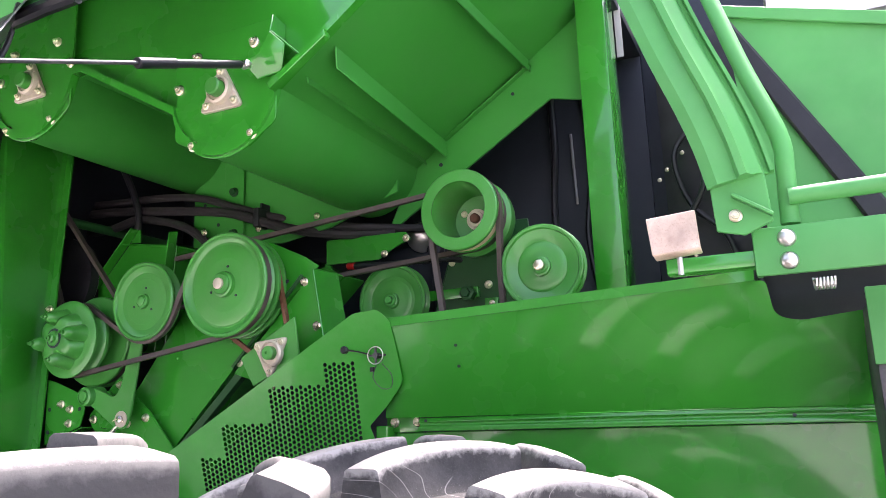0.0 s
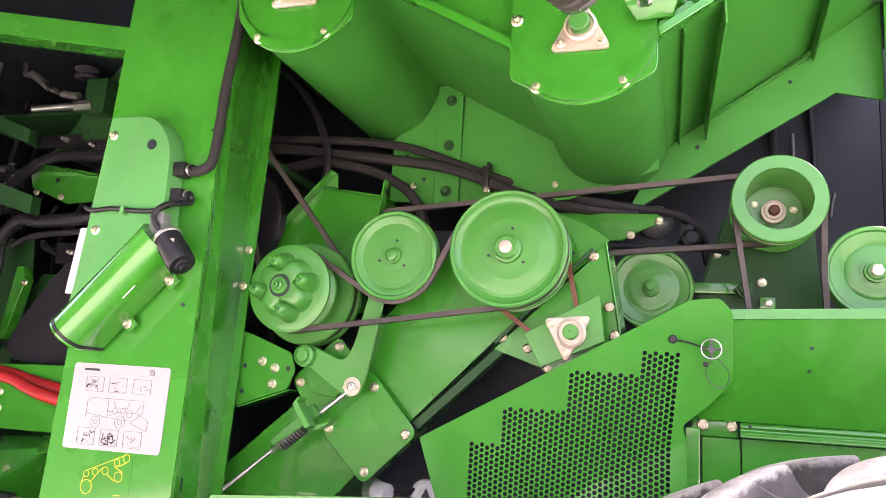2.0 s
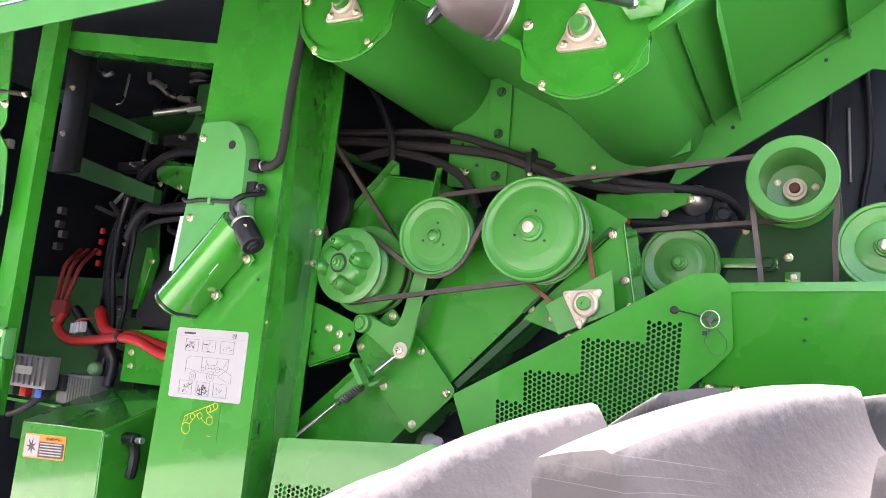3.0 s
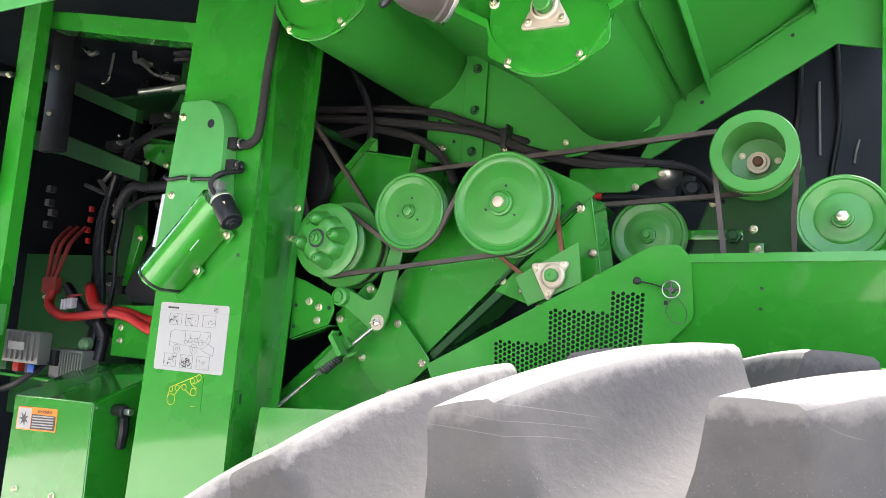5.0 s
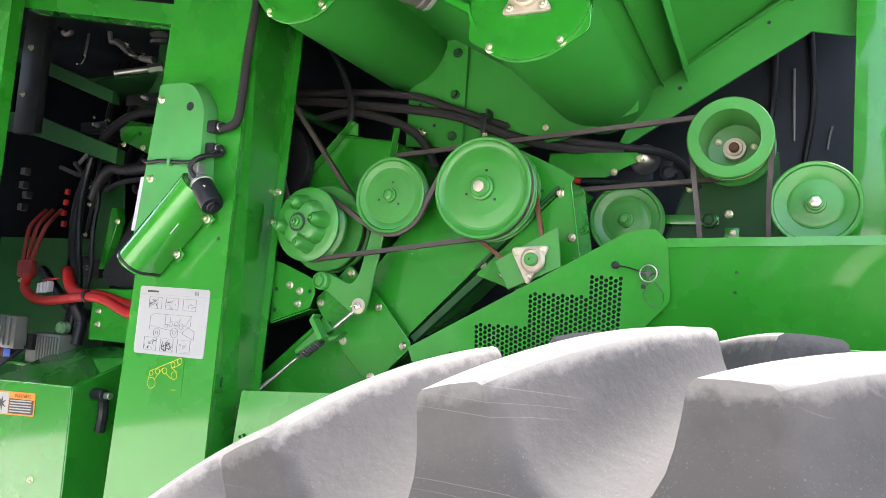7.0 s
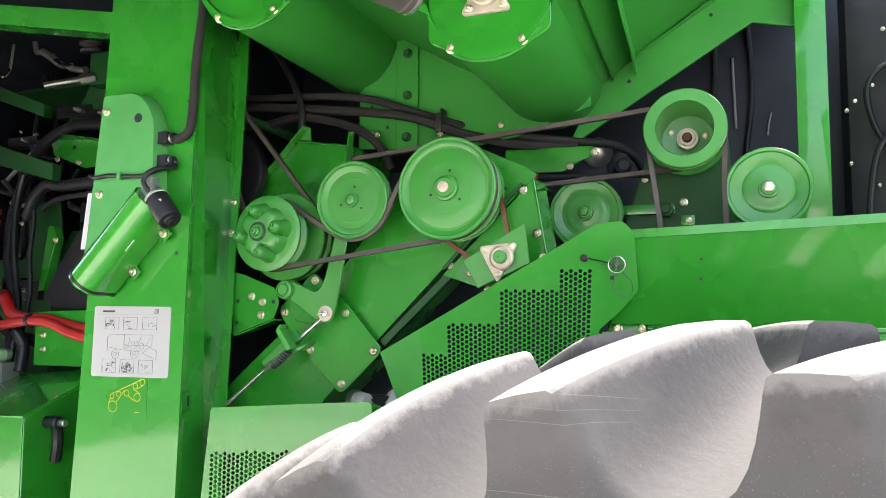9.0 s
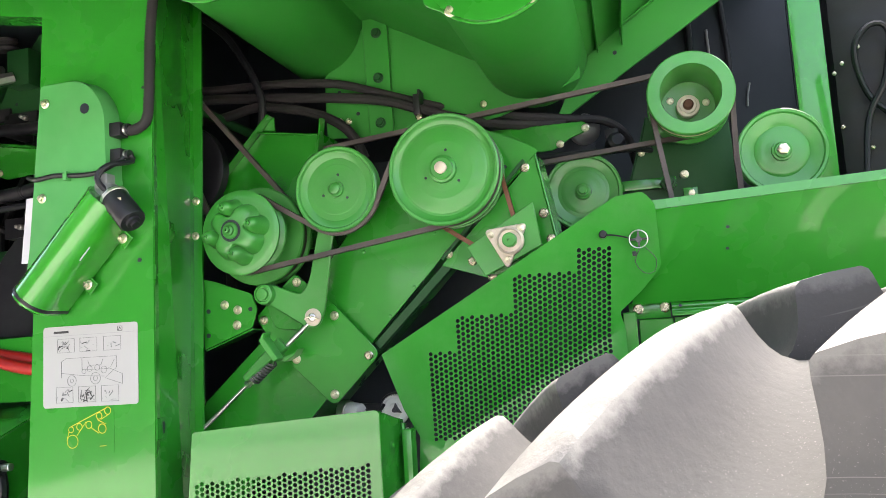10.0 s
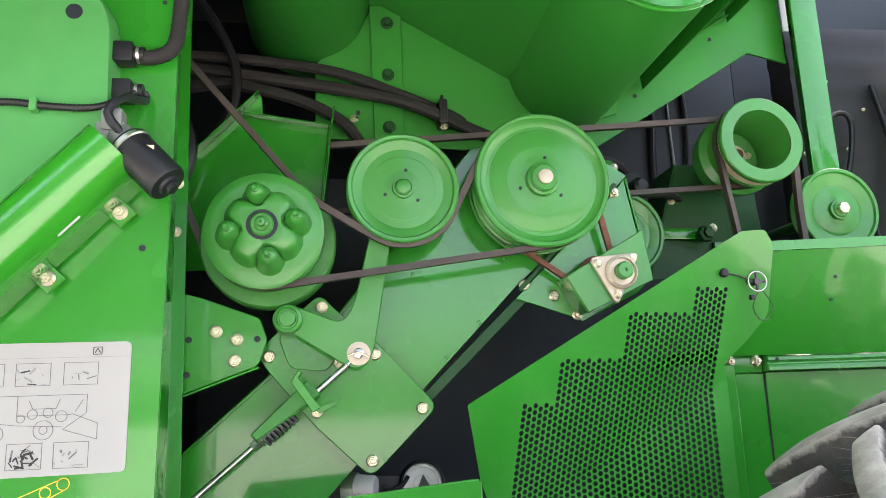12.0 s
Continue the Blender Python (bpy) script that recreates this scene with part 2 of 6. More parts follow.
def sheet(outline, holes, place, thick):
    """A perforated sheet: outline and hole loops in two numbers, put into space by place(u, v, depth)."""
    from mathutils.geometry import delaunay_2d_cdt
    verts, edges = [], []
    for loop in [outline] + holes:
        k = len(verts)
        verts += [Vector(p) for p in loop]
        edges += [(k + i, k + (i + 1) % len(loop)) for i in range(len(loop))]
    faces = [list(range(len(outline)))]
    k = len(outline)
    first = {}
    for hi, h in enumerate(holes):
        for i in range(len(h)):
            first[k + i] = hi
        k += len(h)
    v2, e2, f2, ov, oe, of = delaunay_2d_cdt(verts, edges, faces, 1, 1e-6)
    bm = bmesh.new()
    front = [bm.verts.new(place(p.x, p.y, 0.0)) for p in v2]
    back = [bm.verts.new(place(p.x, p.y, thick)) for p in v2]
    src = [o[0] if o else -1 for o in ov]
    for f in f2:
        hs = {first.get(src[i], -1) for i in f}
        if len(hs) == 1 and -1 not in hs:
            continue
        bm.faces.new([front[i] for i in f])
        bm.faces.new([back[i] for i in reversed(f)])
    for a, b in edges:
        ia, ib = src.index(a) if a >= len(src) or src[a] != a else a, src.index(b) if b >= len(src) or src[b] != b else b
        bm.faces.new((front[ia], front[ib], back[ib], back[ia]))
    bmesh.ops.recalc_face_normals(bm, faces=bm.faces)
    return bm


def holes_grid(inside, u0, u1, v0, v1, du=0.0155, dv=0.0157, r=0.0066, n=8):
    """Staggered columns of round holes, kept where inside(u, v) holds."""
    loops, col, u = [], 0, u0
    while u <= u1:
        v = v0 + (dv / 2 if col % 2 else 0)
        while v <= v1:
            if inside(u, v):
                loops.append([(u + r * math.cos(2 * math.pi * (i + 0.5) / n), v + r * math.sin(2 * math.pi * (i + 0.5) / n)) for i in range(n)])
            v += dv
        u += du
        col += 1
    return loops


def belt_line(wheels):
    """The closed line of a belt round wheels (x, z, radius, sense: 1 inside the loop, -1 pressed from outside)."""
    out, m = [], len(wheels)
    touch = []
    for i in range(m):
        (x0, z0, r0, s0), (x1, z1, r1, s1) = wheels[i], wheels[(i + 1) % m]
        d = math.hypot(x1 - x0, z1 - z0)
        a = math.atan2(z1 - z0, x1 - x0) + math.acos(max(-1, min(1, (s1 * r1 - s0 * r0) / d)))
        nx, nz = math.cos(a), math.sin(a)
        touch.append(((x0 - s0 * r0 * nx, z0 - s0 * r0 * nz), (x1 - s1 * r1 * nx, z1 - s1 * r1 * nz)))
    for i in range(m):
        x, z, r, s = wheels[i]
        p, q = touch[i - 1][1], touch[i][0]
        a, b = math.atan2(p[1] - z, p[0] - x), math.atan2(q[1] - z, q[0] - x)
        turn = (b - a) % (2 * math.pi) if s > 0 else -((a - b) % (2 * math.pi))
        k = max(2, int(abs(turn) / 0.12))
        out += [(x + r * math.cos(a + turn * j / k), z + r * math.sin(a + turn * j / k)) for j in range(k + 1)]
        e = touch[i]
        out += [(e[0][0] + (e[1][0] - e[0][0]) * t, e[0][1] + (e[1][1] - e[0][1]) * t) for t in (0.25, 0.5, 0.75)]
    return out


def belt_mesh(wheels, y, wide, thick):
    line = belt_line(wheels)
    n, rings = len(line), []
    for i in range(n):
        p, q = line[i - 1], line[(i + 1) % n]
        tx, tz = q[0] - p[0], q[1] - p[1]
        k = math.hypot(tx, tz) or 1
        nx, nz = tz / k, -tx / k
        x, z = line[i]
        w, h = wide / 2, thick / 2
        sec = [(-w, h), (w, h), (w * 0.75, -h), (-w * 0.75, -h)]
        rings.append([(x + nx * b, y + a, z + nz * b) for a, b in sec])
    return loft(rings + [rings[0]], caps=False)


# ---- linking ----
base = {}


def finish(me, mat, angle=35):
    me.materials.append(mat)
    me.polygons.foreach_set("use_smooth", [True] * len(me.polygons))
    me.set_sharp_from_angle(angle=radians(angle))
    me.update()


def mesh_of(name, bm, mat):
    vs = [v.co for v in bm.verts]
    c = Vector([(min(v[i] for v in vs) + max(v[i] for v in vs)) / 2 for i in range(3)])
    bmesh.ops.translate(bm, verts=bm.verts, vec=-c)
    me = bpy.data.meshes.new(name)
    bm.to_mesh(me)
    bm.free()
    finish(me, mat)
    return me, c


def thing(name, at, label, category, group="", kind=""):
    """An empty at a thing's base, which carries its parts."""
    ob = new(name)
    ob.empty_display_size = 0.05
    ob.location = at
    base[ob] = Vector(at)
    return tagged(ob, label, category, group, kind)


def solo(name, bm, mat, label, category, group="", kind=""):
    """A thing of one mesh."""
    me, c = mesh_of(name, bm, mat)
    ob = new(name, me)
    ob.location = c
    base[ob] = c
    return tagged(ob, label, category, group, kind)


def part(name, bm, mat, parent, label=""):
    me, c = mesh_of(name, bm, mat)
    ob = new(name, me)
    ob.parent = parent
    ob.location = c - base[parent]
    base[ob] = c
    return tagged(ob, label) if label else ob


# one hexagon flange bolt, shared by all; it points to -y
_b = merged(lathe([(0.0165, 0), (0.0165, 0.003), (0.0125, 0.006)], (0, 0, 0), n=16),
            bevelled(lathe([(0.0115, 0.004), (0.0115, 0.015)], (0, 0, 0), n=6), 0.0015, 1),
            lathe([(0.006, 0.015), (0.006, 0.019), (0.0045, 0.021)], (0, 0, 0), n=10))
BOLT = bpy.data.meshes.new("bolt")
_b.to_mesh(BOLT)
_b.free()
finish(BOLT, ZINC)
_b = merged(lathe([(0.0165, 0), (0.0165, 0.003), (0.0125, 0.006)], (0, 0, 0), n=16),
            bevelled(lathe([(0.0125, 0.004), (0.0125, 0.016)], (0, 0, 0), n=6), 0.0015, 1))
PBOLT = bpy.data.meshes.new("painted_bolt")
_b.to_mesh(PBOLT)
_b.free()
finish(PBOLT, SHADED)


def bolt(parent, x, y, z, scale=1.0, axis=(0, -1, 0), data=None, name="bolt"):
    ob = new(name, data or BOLT)
    ob.parent = parent
    ob.location = Vector((x, y, z)) - base[parent]
    ob.rotation_mode = "QUATERNION"
    ob.rotation_quaternion = Vector((0, -1, 0)).rotation_difference(Vector(axis))
    ob.scale = (scale, scale, scale)
    return ob


def ring_loop(cx, cz, r, n=10):
    return [(cx + r * math.cos(2 * math.pi * i / n), cz + r * math.sin(2 * math.pi * i / n)) for i in range(n)]

# ---- the large structure ----
GROUND_Z = -0.32
ground = solo("ground", box(-150, 150, -150, 150, GROUND_Z - 0.2, GROUND_Z, 0), GROUND, "worn grey-brown yard under the machine", "ground", kind="structure")

ROOF = 3.37
# walls, roof and floor are coloured with the darkness of the interior
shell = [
    ("wall_north", box(-2.84, -0.28, 3.30, 3.36, 0.3, ROOF, 0.004), "inner wall of the machine body, its shade put into the colour"),
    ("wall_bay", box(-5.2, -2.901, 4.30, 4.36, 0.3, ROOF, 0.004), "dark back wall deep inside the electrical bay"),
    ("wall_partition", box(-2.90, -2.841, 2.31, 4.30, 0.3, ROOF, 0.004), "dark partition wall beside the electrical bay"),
    ("wall_north_low", box(-0.279, 1.6, 3.30, 3.36, 0.3, 3.75, 0.004), "inner wall of the machine body, its shade put into the colour"),
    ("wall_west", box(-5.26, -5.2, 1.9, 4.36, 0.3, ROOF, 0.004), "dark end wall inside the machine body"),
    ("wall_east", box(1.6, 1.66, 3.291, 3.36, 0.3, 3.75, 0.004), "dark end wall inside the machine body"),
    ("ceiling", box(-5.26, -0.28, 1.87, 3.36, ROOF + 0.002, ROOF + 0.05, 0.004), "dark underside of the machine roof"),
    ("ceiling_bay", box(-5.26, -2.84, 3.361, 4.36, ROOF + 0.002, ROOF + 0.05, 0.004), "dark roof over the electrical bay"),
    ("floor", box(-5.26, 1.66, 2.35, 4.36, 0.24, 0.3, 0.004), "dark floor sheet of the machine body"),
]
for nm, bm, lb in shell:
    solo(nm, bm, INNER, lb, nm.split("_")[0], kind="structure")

# the machine goes on beyond the wing panel
solo("cab_wall", box(0.8, 3.4, 2.34, 3.29, 0.6, 3.7, 0.05), GREEN, "plain green cab side closing the machine", "wall", kind="structure")

# unseen, added across the pale yard behind the camera: dark walls blocking light, open towards one end
BLOCKER = material("blocker_dark", (0.05, 0.05, 0.048), 0.7, vary=0.2, grain=8, big=0.4, bump=0.2)
shed = thing("light_blocker", (-48, -11.2, GROUND_Z), "unseen dark walls added across the yard to block light", "shed", kind="structure")
part("blocking_wall", prism([(-90, GROUND_Z), (-6.5, GROUND_Z), (-6.5, 3.2), (-2.5, 3.2), (-0.5, 4.6), (-0.5, 8.5), (-90, 8.5)], -11.39, -11.0, 0.02), BLOCKER, shed)
# added wing that keeps light off the left side
part("blocking_wing", box(-11.4, -11.0, -10.99, -1.0, GROUND_Z, 6.0, 0.02), BLOCKER, shed)

# ---- grain trough body: two round troughs joined by sloping sheets ----
LT, RT, TR = (-2.150, 3.078), (-1.290, 2.865), 0.196


def arc(c, r, a0, a1, n):
    return [(c[0] + r * math.cos(radians(a0 + (a1 - a0) * i / n)), c[1] + r * math.sin(radians(a0 + (a1 - a0) * i / n))) for i in range(n + 1)]


floor_line = [(-2.40, 3.365)] + arc(LT, TR, 180, 346, 26) + [(-1.945, 3.072), (-1.905, 3.072)] + arc(RT, TR, 190, 353, 26) + [(-0.362, 3.365)]
skin = [(x, z + 0.006) for x, z in reversed(floor_line)]
troughs = thing("auger_trough", (-1.72, 2.2, 2.66), "green sheet steel twin grain troughs with bolted round end plates", "trough")
rings = [[(x, y, z) for x, z in floor_line + skin] for y in (1.858, 2.1, 2.4, 2.742)]
part("trough_floor", loft(rings), SATIN, troughs)
# folded lip along the front edge
part("front_lip", loft([[(x, 1.826, z - 0.004) for x, z in floor_line] + [(x, 1.826, z + 0.024) for x, z in reversed(floor_line)],
                        [(x, 1.857, z - 0.004) for x, z in floor_line] + [(x, 1.857, z + 0.022) for x, z in reversed(floor_line)]]), GREEN, troughs)
# front sheet between and above the end plates
front = [(x, z + 0.02) for x, z in floor_line]
front = [(-2.38, 3.368)] + front[1:-1] + [(-0.375, 3.368)]
part("front_sheet", prism(front, 1.872, 1.880, 0), GREEN, troughs)


def end_plate(c, kite):
    """Bolted end plate with a round lower edge and its three-cornered bearing flange."""
    part("end_plate", prism(rounded([(c[0] + dx, c[1] + dz) for dx, dz in kite], [0.02] * 2 + [0.0] * (len(kite) - 4) + [0.02] * 2, 3), 1.838, 1.845, 0.0015), GREEN, troughs)
    for dx, dz in ((-0.115, -0.153), (0.107, -0.152), (-0.177, 0.043), (0.183, 0.04), (-0.108, 0.135), (0.11, 0.136)):
        bolt(troughs, c[0] + dx, 1.838, c[1] + dz, 1.05)
    tri = rounded([(c[0] - 0.086, c[1] - 0.06), (c[0] + 0.078, c[1] - 0.06), (c[0] - 0.004, c[1] + 0.092)], 0.022, 4)
    fl = part("bearing_flange", merged(prism(tri, 1.822, 1.838, 0.003),
                                       lathe([(0.045, 0), (0.043, 0.016), (0.036, 0.02), (0.033, 0.012), (0.031, 0.012)], (c[0] - 0.003, 1.823, c[1]), n=32)), CAST, troughs, "pale cast bearing flange")
    part("shaft_end", lathe([(0.027, 0), (0.027, 0.045), (0.023, 0.05)], (c[0] - 0.003, 1.83, c[1] + 0.002), n=24), PULLEY, fl, "green painted shaft end")
    for dx, dz in ((-0.055, -0.04), (0.05, -0.04), (-0.004, 0.06)):
        bolt(troughs, c[0] + dx, 1.822, c[1] + dz, 0.75)


low = arc((0, 0), 0.207, 226, 310, 14)
end_plate(LT, [(-0.2, 0.3), (-0.2, -0.075)] + low + [(0.19, -0.115), (0.19, 0.3)])
end_plate(RT, [(-0.192, 0.2), (-0.192, -0.125)] + low + [(0.191, -0.125), (0.191, 0.2)])

# ribs under the sloping right-hand sheet
for xf, xb, deep in ((-1.034, -1.055, 0.022), (-0.933, -0.965, 0.072), (-0.640, -0.607, 0.05)):
    zf, zb = (2.884 + (x + 1.035) * 0.712 for x in (xf, xb))
    part("stiffening_rib", slab([(xf, 1.9, zf), (xb, 2.738, zb), (xb + 0.004, 2.738, zb - deep), (xf + 0.004, 1.9, zf - deep)], 0.006), SATIN, troughs)

# ---- back wall, strap, diagonal web and posts ----
solo("back_panel", prism([(-2.12, 2.62), (-1.65, 2.585), (-1.42, 2.62), (-1.12, 2.72), (-1.12, 2.86), (-1.5, 3.0), (-1.92, 3.09), (-2.02, 2.95), (-2.12, 2.87)], 2.615, 2.625, 0.001), SATIN,
     "green back panel behind the troughs with cable clips", "panel", kind="structure")
# this sheet is near-black in place of the shade behind the pulleys
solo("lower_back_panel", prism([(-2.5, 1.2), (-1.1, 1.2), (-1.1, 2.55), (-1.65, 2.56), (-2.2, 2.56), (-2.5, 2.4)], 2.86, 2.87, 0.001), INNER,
     "inner sheet behind the drive pulleys, shade put into its colour", "panel", kind="structure")
for x, z in ((-2.06, 2.80), (-1.985, 2.705)):
    solo("bolt_hole", lathe([(0.008, 0), (0.008, 0.001)], (x, 2.6148, z), n=12), INNER, "small dark bolt hole in the back panel", "hole", kind="structure")
strap = thing("hanger_strap", (-1.885, 2.607, 2.6), "green flat steel hanger strap with three bolts", "strap")
part("flat_bar", prism(rounded([(-1.935, 2.600), (-1.838, 2.600), (-1.842, 3.10), (-1.945, 3.10)], 0.008), 2.598, 2.608), SATIN, strap)
for z in (2.651, 2.83, 3.011):
    bolt(strap, -1.888, 2.598, z, 1.25, data=PBOLT)

web = thing("web_plate", (-0.8, 2.74, 2.6), "green diagonal web plate under the trough", "plate", kind="structure")
part("plate", prism([(-1.245, 2.585), (-1.19, 2.62), (-0.536, 3.022), (-0.385, 2.985), (-0.388, 3.352), (-0.62, 3.19), (-1.08, 2.862), (-1.12, 2.83)], 2.745, 2.757, 0.002), SATIN, web)
part("ledge", slab([(-1.13, 2.715, 2.826), (-0.60, 2.715, 3.165), (-0.60, 2.745, 3.165), (-1.13, 2.745, 2.826)], 0.004), SATIN, web)
part("bolt_hole", lathe([(0.008, 0), (0.008, 0.002)], (-0.993, 2.745, 2.84), n=12), INNER, web)
part("bolt_hole", lathe([(0.007, 0), (0.007, 0.002)], (-0.682, 2.745, 3.07), n=12), INNER, web)

solo("post", merged(box(-0.399, -0.297, 2.655, 2.668, 2.0, ROOF, 0.003), box(-0.305, -0.297, 2.668, 2.82, 2.0, ROOF, 0.003)), GREEN,
     "green folded steel corner post", "post", kind="structure")

# ---- the broad column ----
column = thing("column", (-2.65, 1.95, 0.9), "broad green sheet steel column with decals and a folded return", "column", kind="structure")
cz0, cz1 = 0.72, ROOF
xl0, xl1, xr0, xr1 = -2.905, -2.786, -2.422, -2.383
part("face", loft([[(xl0, 1.887, cz0), (xr0, 1.887, cz0), (xr0, 1.893, cz0), (xl0, 1.893, cz0)],
                   [(xl1, 1.887, cz1), (xr1, 1.887, cz1), (xr1, 1.893, cz1), (xl1, 1.893, cz1)]]), GREEN, column)
# the side sheet runs back and inwards to a bolted flange that faces out
def side_at(z):
    """Back line of the column's side: x of the fold and y of the flange."""
    return -2.462 - (z - 2.34) * 0.02, 2.20 + (z - 2.34) * 0.072


def col_ring(z, xf):
    xb, yb = side_at(z)
    return [(xf - 0.005, 1.8935, z), (xf + 0.001, 1.8935, z), (xb + 0.006, yb - 0.002, z), (xb, yb, z)]


def flange_ring(z):
    xb, yb = side_at(z)
    return [(xb + 0.003, yb - 0.004, z), (xb + 0.038, yb - 0.004, z), (xb + 0.038, yb + 0.004, z), (xb + 0.003, yb + 0.004, z)]


part("side", loft([col_ring(cz0, xr0), col_ring(cz1, xr1)]), GREEN, column)
part("back_flange", loft([flange_ring(cz0), flange_ring(cz1)]), GREEN, column)
part("left_return", loft([[(xl0, 1.894, cz0), (xl0 + 0.006, 1.894, cz0), (xl0 + 0.006, 2.3, cz0), (xl0, 2.3, cz0)],
                          [(xl1, 1.894, cz1), (xl1 + 0.006, 1.894, cz1), (xl1 + 0.006, 2.3, cz1), (xl1, 2.3, cz1)]]), GREEN, column)
for z in (2.343, 2.219):
    bolt(column, -2.447, side_at(z)[1] - 0.004, z, 0.9)
lap = [(-2.414, 1.896), (-2.4065, 1.894), (-2.442, 2.14), (-2.4495, 2.141)]
part("lap_plate", bevelled(loft([[(x, y, z) for x, y in lap] for z in (1.565, 1.632)]), 0.002, 1), GREEN, column)
for t in (0.14, 0.78):
    x, y = -2.4065 - 0.0355 * t, 1.894 + 0.246 * t
    part("slot", loft([[(x - 0.001, y, z), (x + 0.0012, y, z), (x - 0.0002, y + 0.010, z), (x - 0.0024, y + 0.010, z)] for z in (1.582, 1.618)]), INNER, column)
part("hole", lathe([(0.007, 0), (0.007, 0.001)], (-2.45, 1.887, 2.115), n=12), INNER, column)
part("hole", lathe([(0.005, 0), (0.005, 0.001)], (-2.425, 1.887, 2.66), n=12), INNER, column)

# instruction label on the column: white sheet, small frames and a line drawing
label = part("instruction_label", prism(rounded([(-2.811, 1.675), (-2.463, 1.679), (-2.461, 1.927), (-2.808, 1.928)], 0.012), 1.8845, 1.8868, 0), WHITE, column, "white instruction label with line drawings")


def stroke(pts, wdt, y, mat, parent, name="line"):
    """A flat printed line."""
    bms = []
    for (x0, z0), (x1, z1) in zip(pts, pts[1:]):
        k = math.hypot(x1 - x0, z1 - z0) or 1
        nx, nz = -(z1 - z0) / k * wdt / 2, (x1 - x0) / k * wdt / 2
        bms.append(prism([(x0 - nx, z0 - nz), (x1 - nx, z1 - nz), (x1 + nx, z1 + nz), (x0 + nx, z0 + nz)], y - 0.0006, y, 0))
    return part(name, merged(*bms), mat, parent)


LX, LZ, LY = -2.81, 1.677, 1.8842


def lp(u, v):
    return (LX + u * 0.348, LZ + v * 0.25)


def frame_box(u, v, w, h, mat, wd=0.0016):
    stroke([lp(u, v), lp(u + w, v), lp(u + w, v + h), lp(u, v + h), lp(u, v)], wd, LY, mat, label, "printed_frame")


stroke([lp(0.12, 0.930), lp(0.28, 0.930)], 0.007, LY, INK, label, "printed_bar")
frame_box(0.80, 0.905, 0.045, 0.055, INK, 0.0014)
stroke([lp(0.808, 0.915), lp(0.822, 0.95), lp(0.838, 0.915)], 0.0016, LY, INK, label, "printed_mark")
stroke([lp(0.0, 0.885), lp(1.0, 0.885)], 0.0008, LY, PALEINK, label, "printed_rule")
rng = random.Random(5)


def picture(u, v, w, h, tone, n, wide):
    """A small printed picture: a frame with dense dark and grey strokes inside, too small to read."""
    frame_box(u, v, w, h, GREYINK, 0.0010)
    for _ in range(n):
        a, c = rng.uniform(0.03, 0.8), rng.uniform(0.05, 0.8)
        e, g = rng.uniform(-0.25, 0.3), rng.uniform(-0.3, 0.3)
        p, q = (u + w * a, v + h * c), (u + w * min(0.97, max(0.03, a + e)), v + h * min(0.95, max(0.05, c + g)))
        stroke([lp(*p), lp(*q)], rng.uniform(0.0008, wide), LY, rng.choice(tone), label)


for u, n, wide in ((0.16, 16, 0.004), (0.40, 9, 0.0035), (0.65, 6, 0.002)):
    picture(u, 0.675, 0.18, 0.17, (INK, GREYINK, PALEINK), n, wide)
for u, n, tone in ((0.14, 14, (INK, GREYINK, PALEINK)), (0.38, 24, (INK, INK, GREYINK)), (0.62, 9, (GREYINK, PALEINK))):
    picture(u, 0.055, 0.18, 0.19, tone, n, 0.005)
for cu, cv, r in ((0.31, 0.32, 0.055), (0.31, 0.32, 0.02), (0.56, 0.34, 0.06), (0.56, 0.34, 0.025), (0.50, 0.46, 0.03), (0.58, 0.47, 0.03), (0.65, 0.44, 0.035), (0.44, 0.43, 0.025)):
    stroke([(x, z) for x, z in ring_loop(*lp(cu, cv), r * 0.3, 14)] + [ring_loop(*lp(cu, cv), r * 0.3, 14)[0]], 0.0011, LY, GREYINK, label, "printed_ring")
for pts in ([(0.2, 0.36), (0.2, 0.56), (0.25, 0.6), (0.78, 0.6), (0.78, 0.46), (0.66, 0.34)], [(0.42, 0.6), (0.42, 0.45), (0.7, 0.45)],
            [(0.66, 0.34), (0.84, 0.26), (0.84, 0.38), (0.7, 0.46)], [(0.76, 0.56), (0.72, 0.47)], [(0.2, 0.42), (0.42, 0.38), (0.66, 0.36)], [(0.48, 0.56), (0.5, 0.5), (0.62, 0.5), (0.64, 0.57)]):
    stroke([lp(*p) for p in pts], 0.0011, LY, GREYINK, label, "printed_outline")

# yellow belt diagram below it
diagram = part("belt_diagram", prism([(-2.728, 1.535), (-2.552, 1.535), (-2.552, 1.665), (-2.728, 1.665)], 1.8858, 1.8868, 0), GREEN, column)


def yp(px, py):
    return (-2.72 + (px - 97) * 0.001725, 1.597 - (py - 790) * 0.00158 + (px - 97) * 0.00011)


for px, py, r in ((107, 807, 0.02), (104, 784, 0.009), (122, 780, 0.010), (142, 778, 0.011), (164, 763, 0.010), (182, 755, 0.011), (170, 788, 0.014)):
    loop = ring_loop(*yp(px, py), r, 20)
    stroke(loop + [loop[0]], 0.0019, 1.8852, YELLOW, diagram, "printed_ring")
for pts in ([(104, 778), (180, 749)], [(96, 800), (100, 786)], [(116, 797), (136, 772)], [(147, 784), (163, 796)], [(160, 770), (178, 780)], [(186, 761), (168, 770)], [(165, 821), (178, 821)]):
    stroke([yp(*p) for p in pts], 0.0019, 1.8852, YELLOW, diagram)

# ---- pulleys ----
BACK = 2.86  # inner sheet that carries the shafts


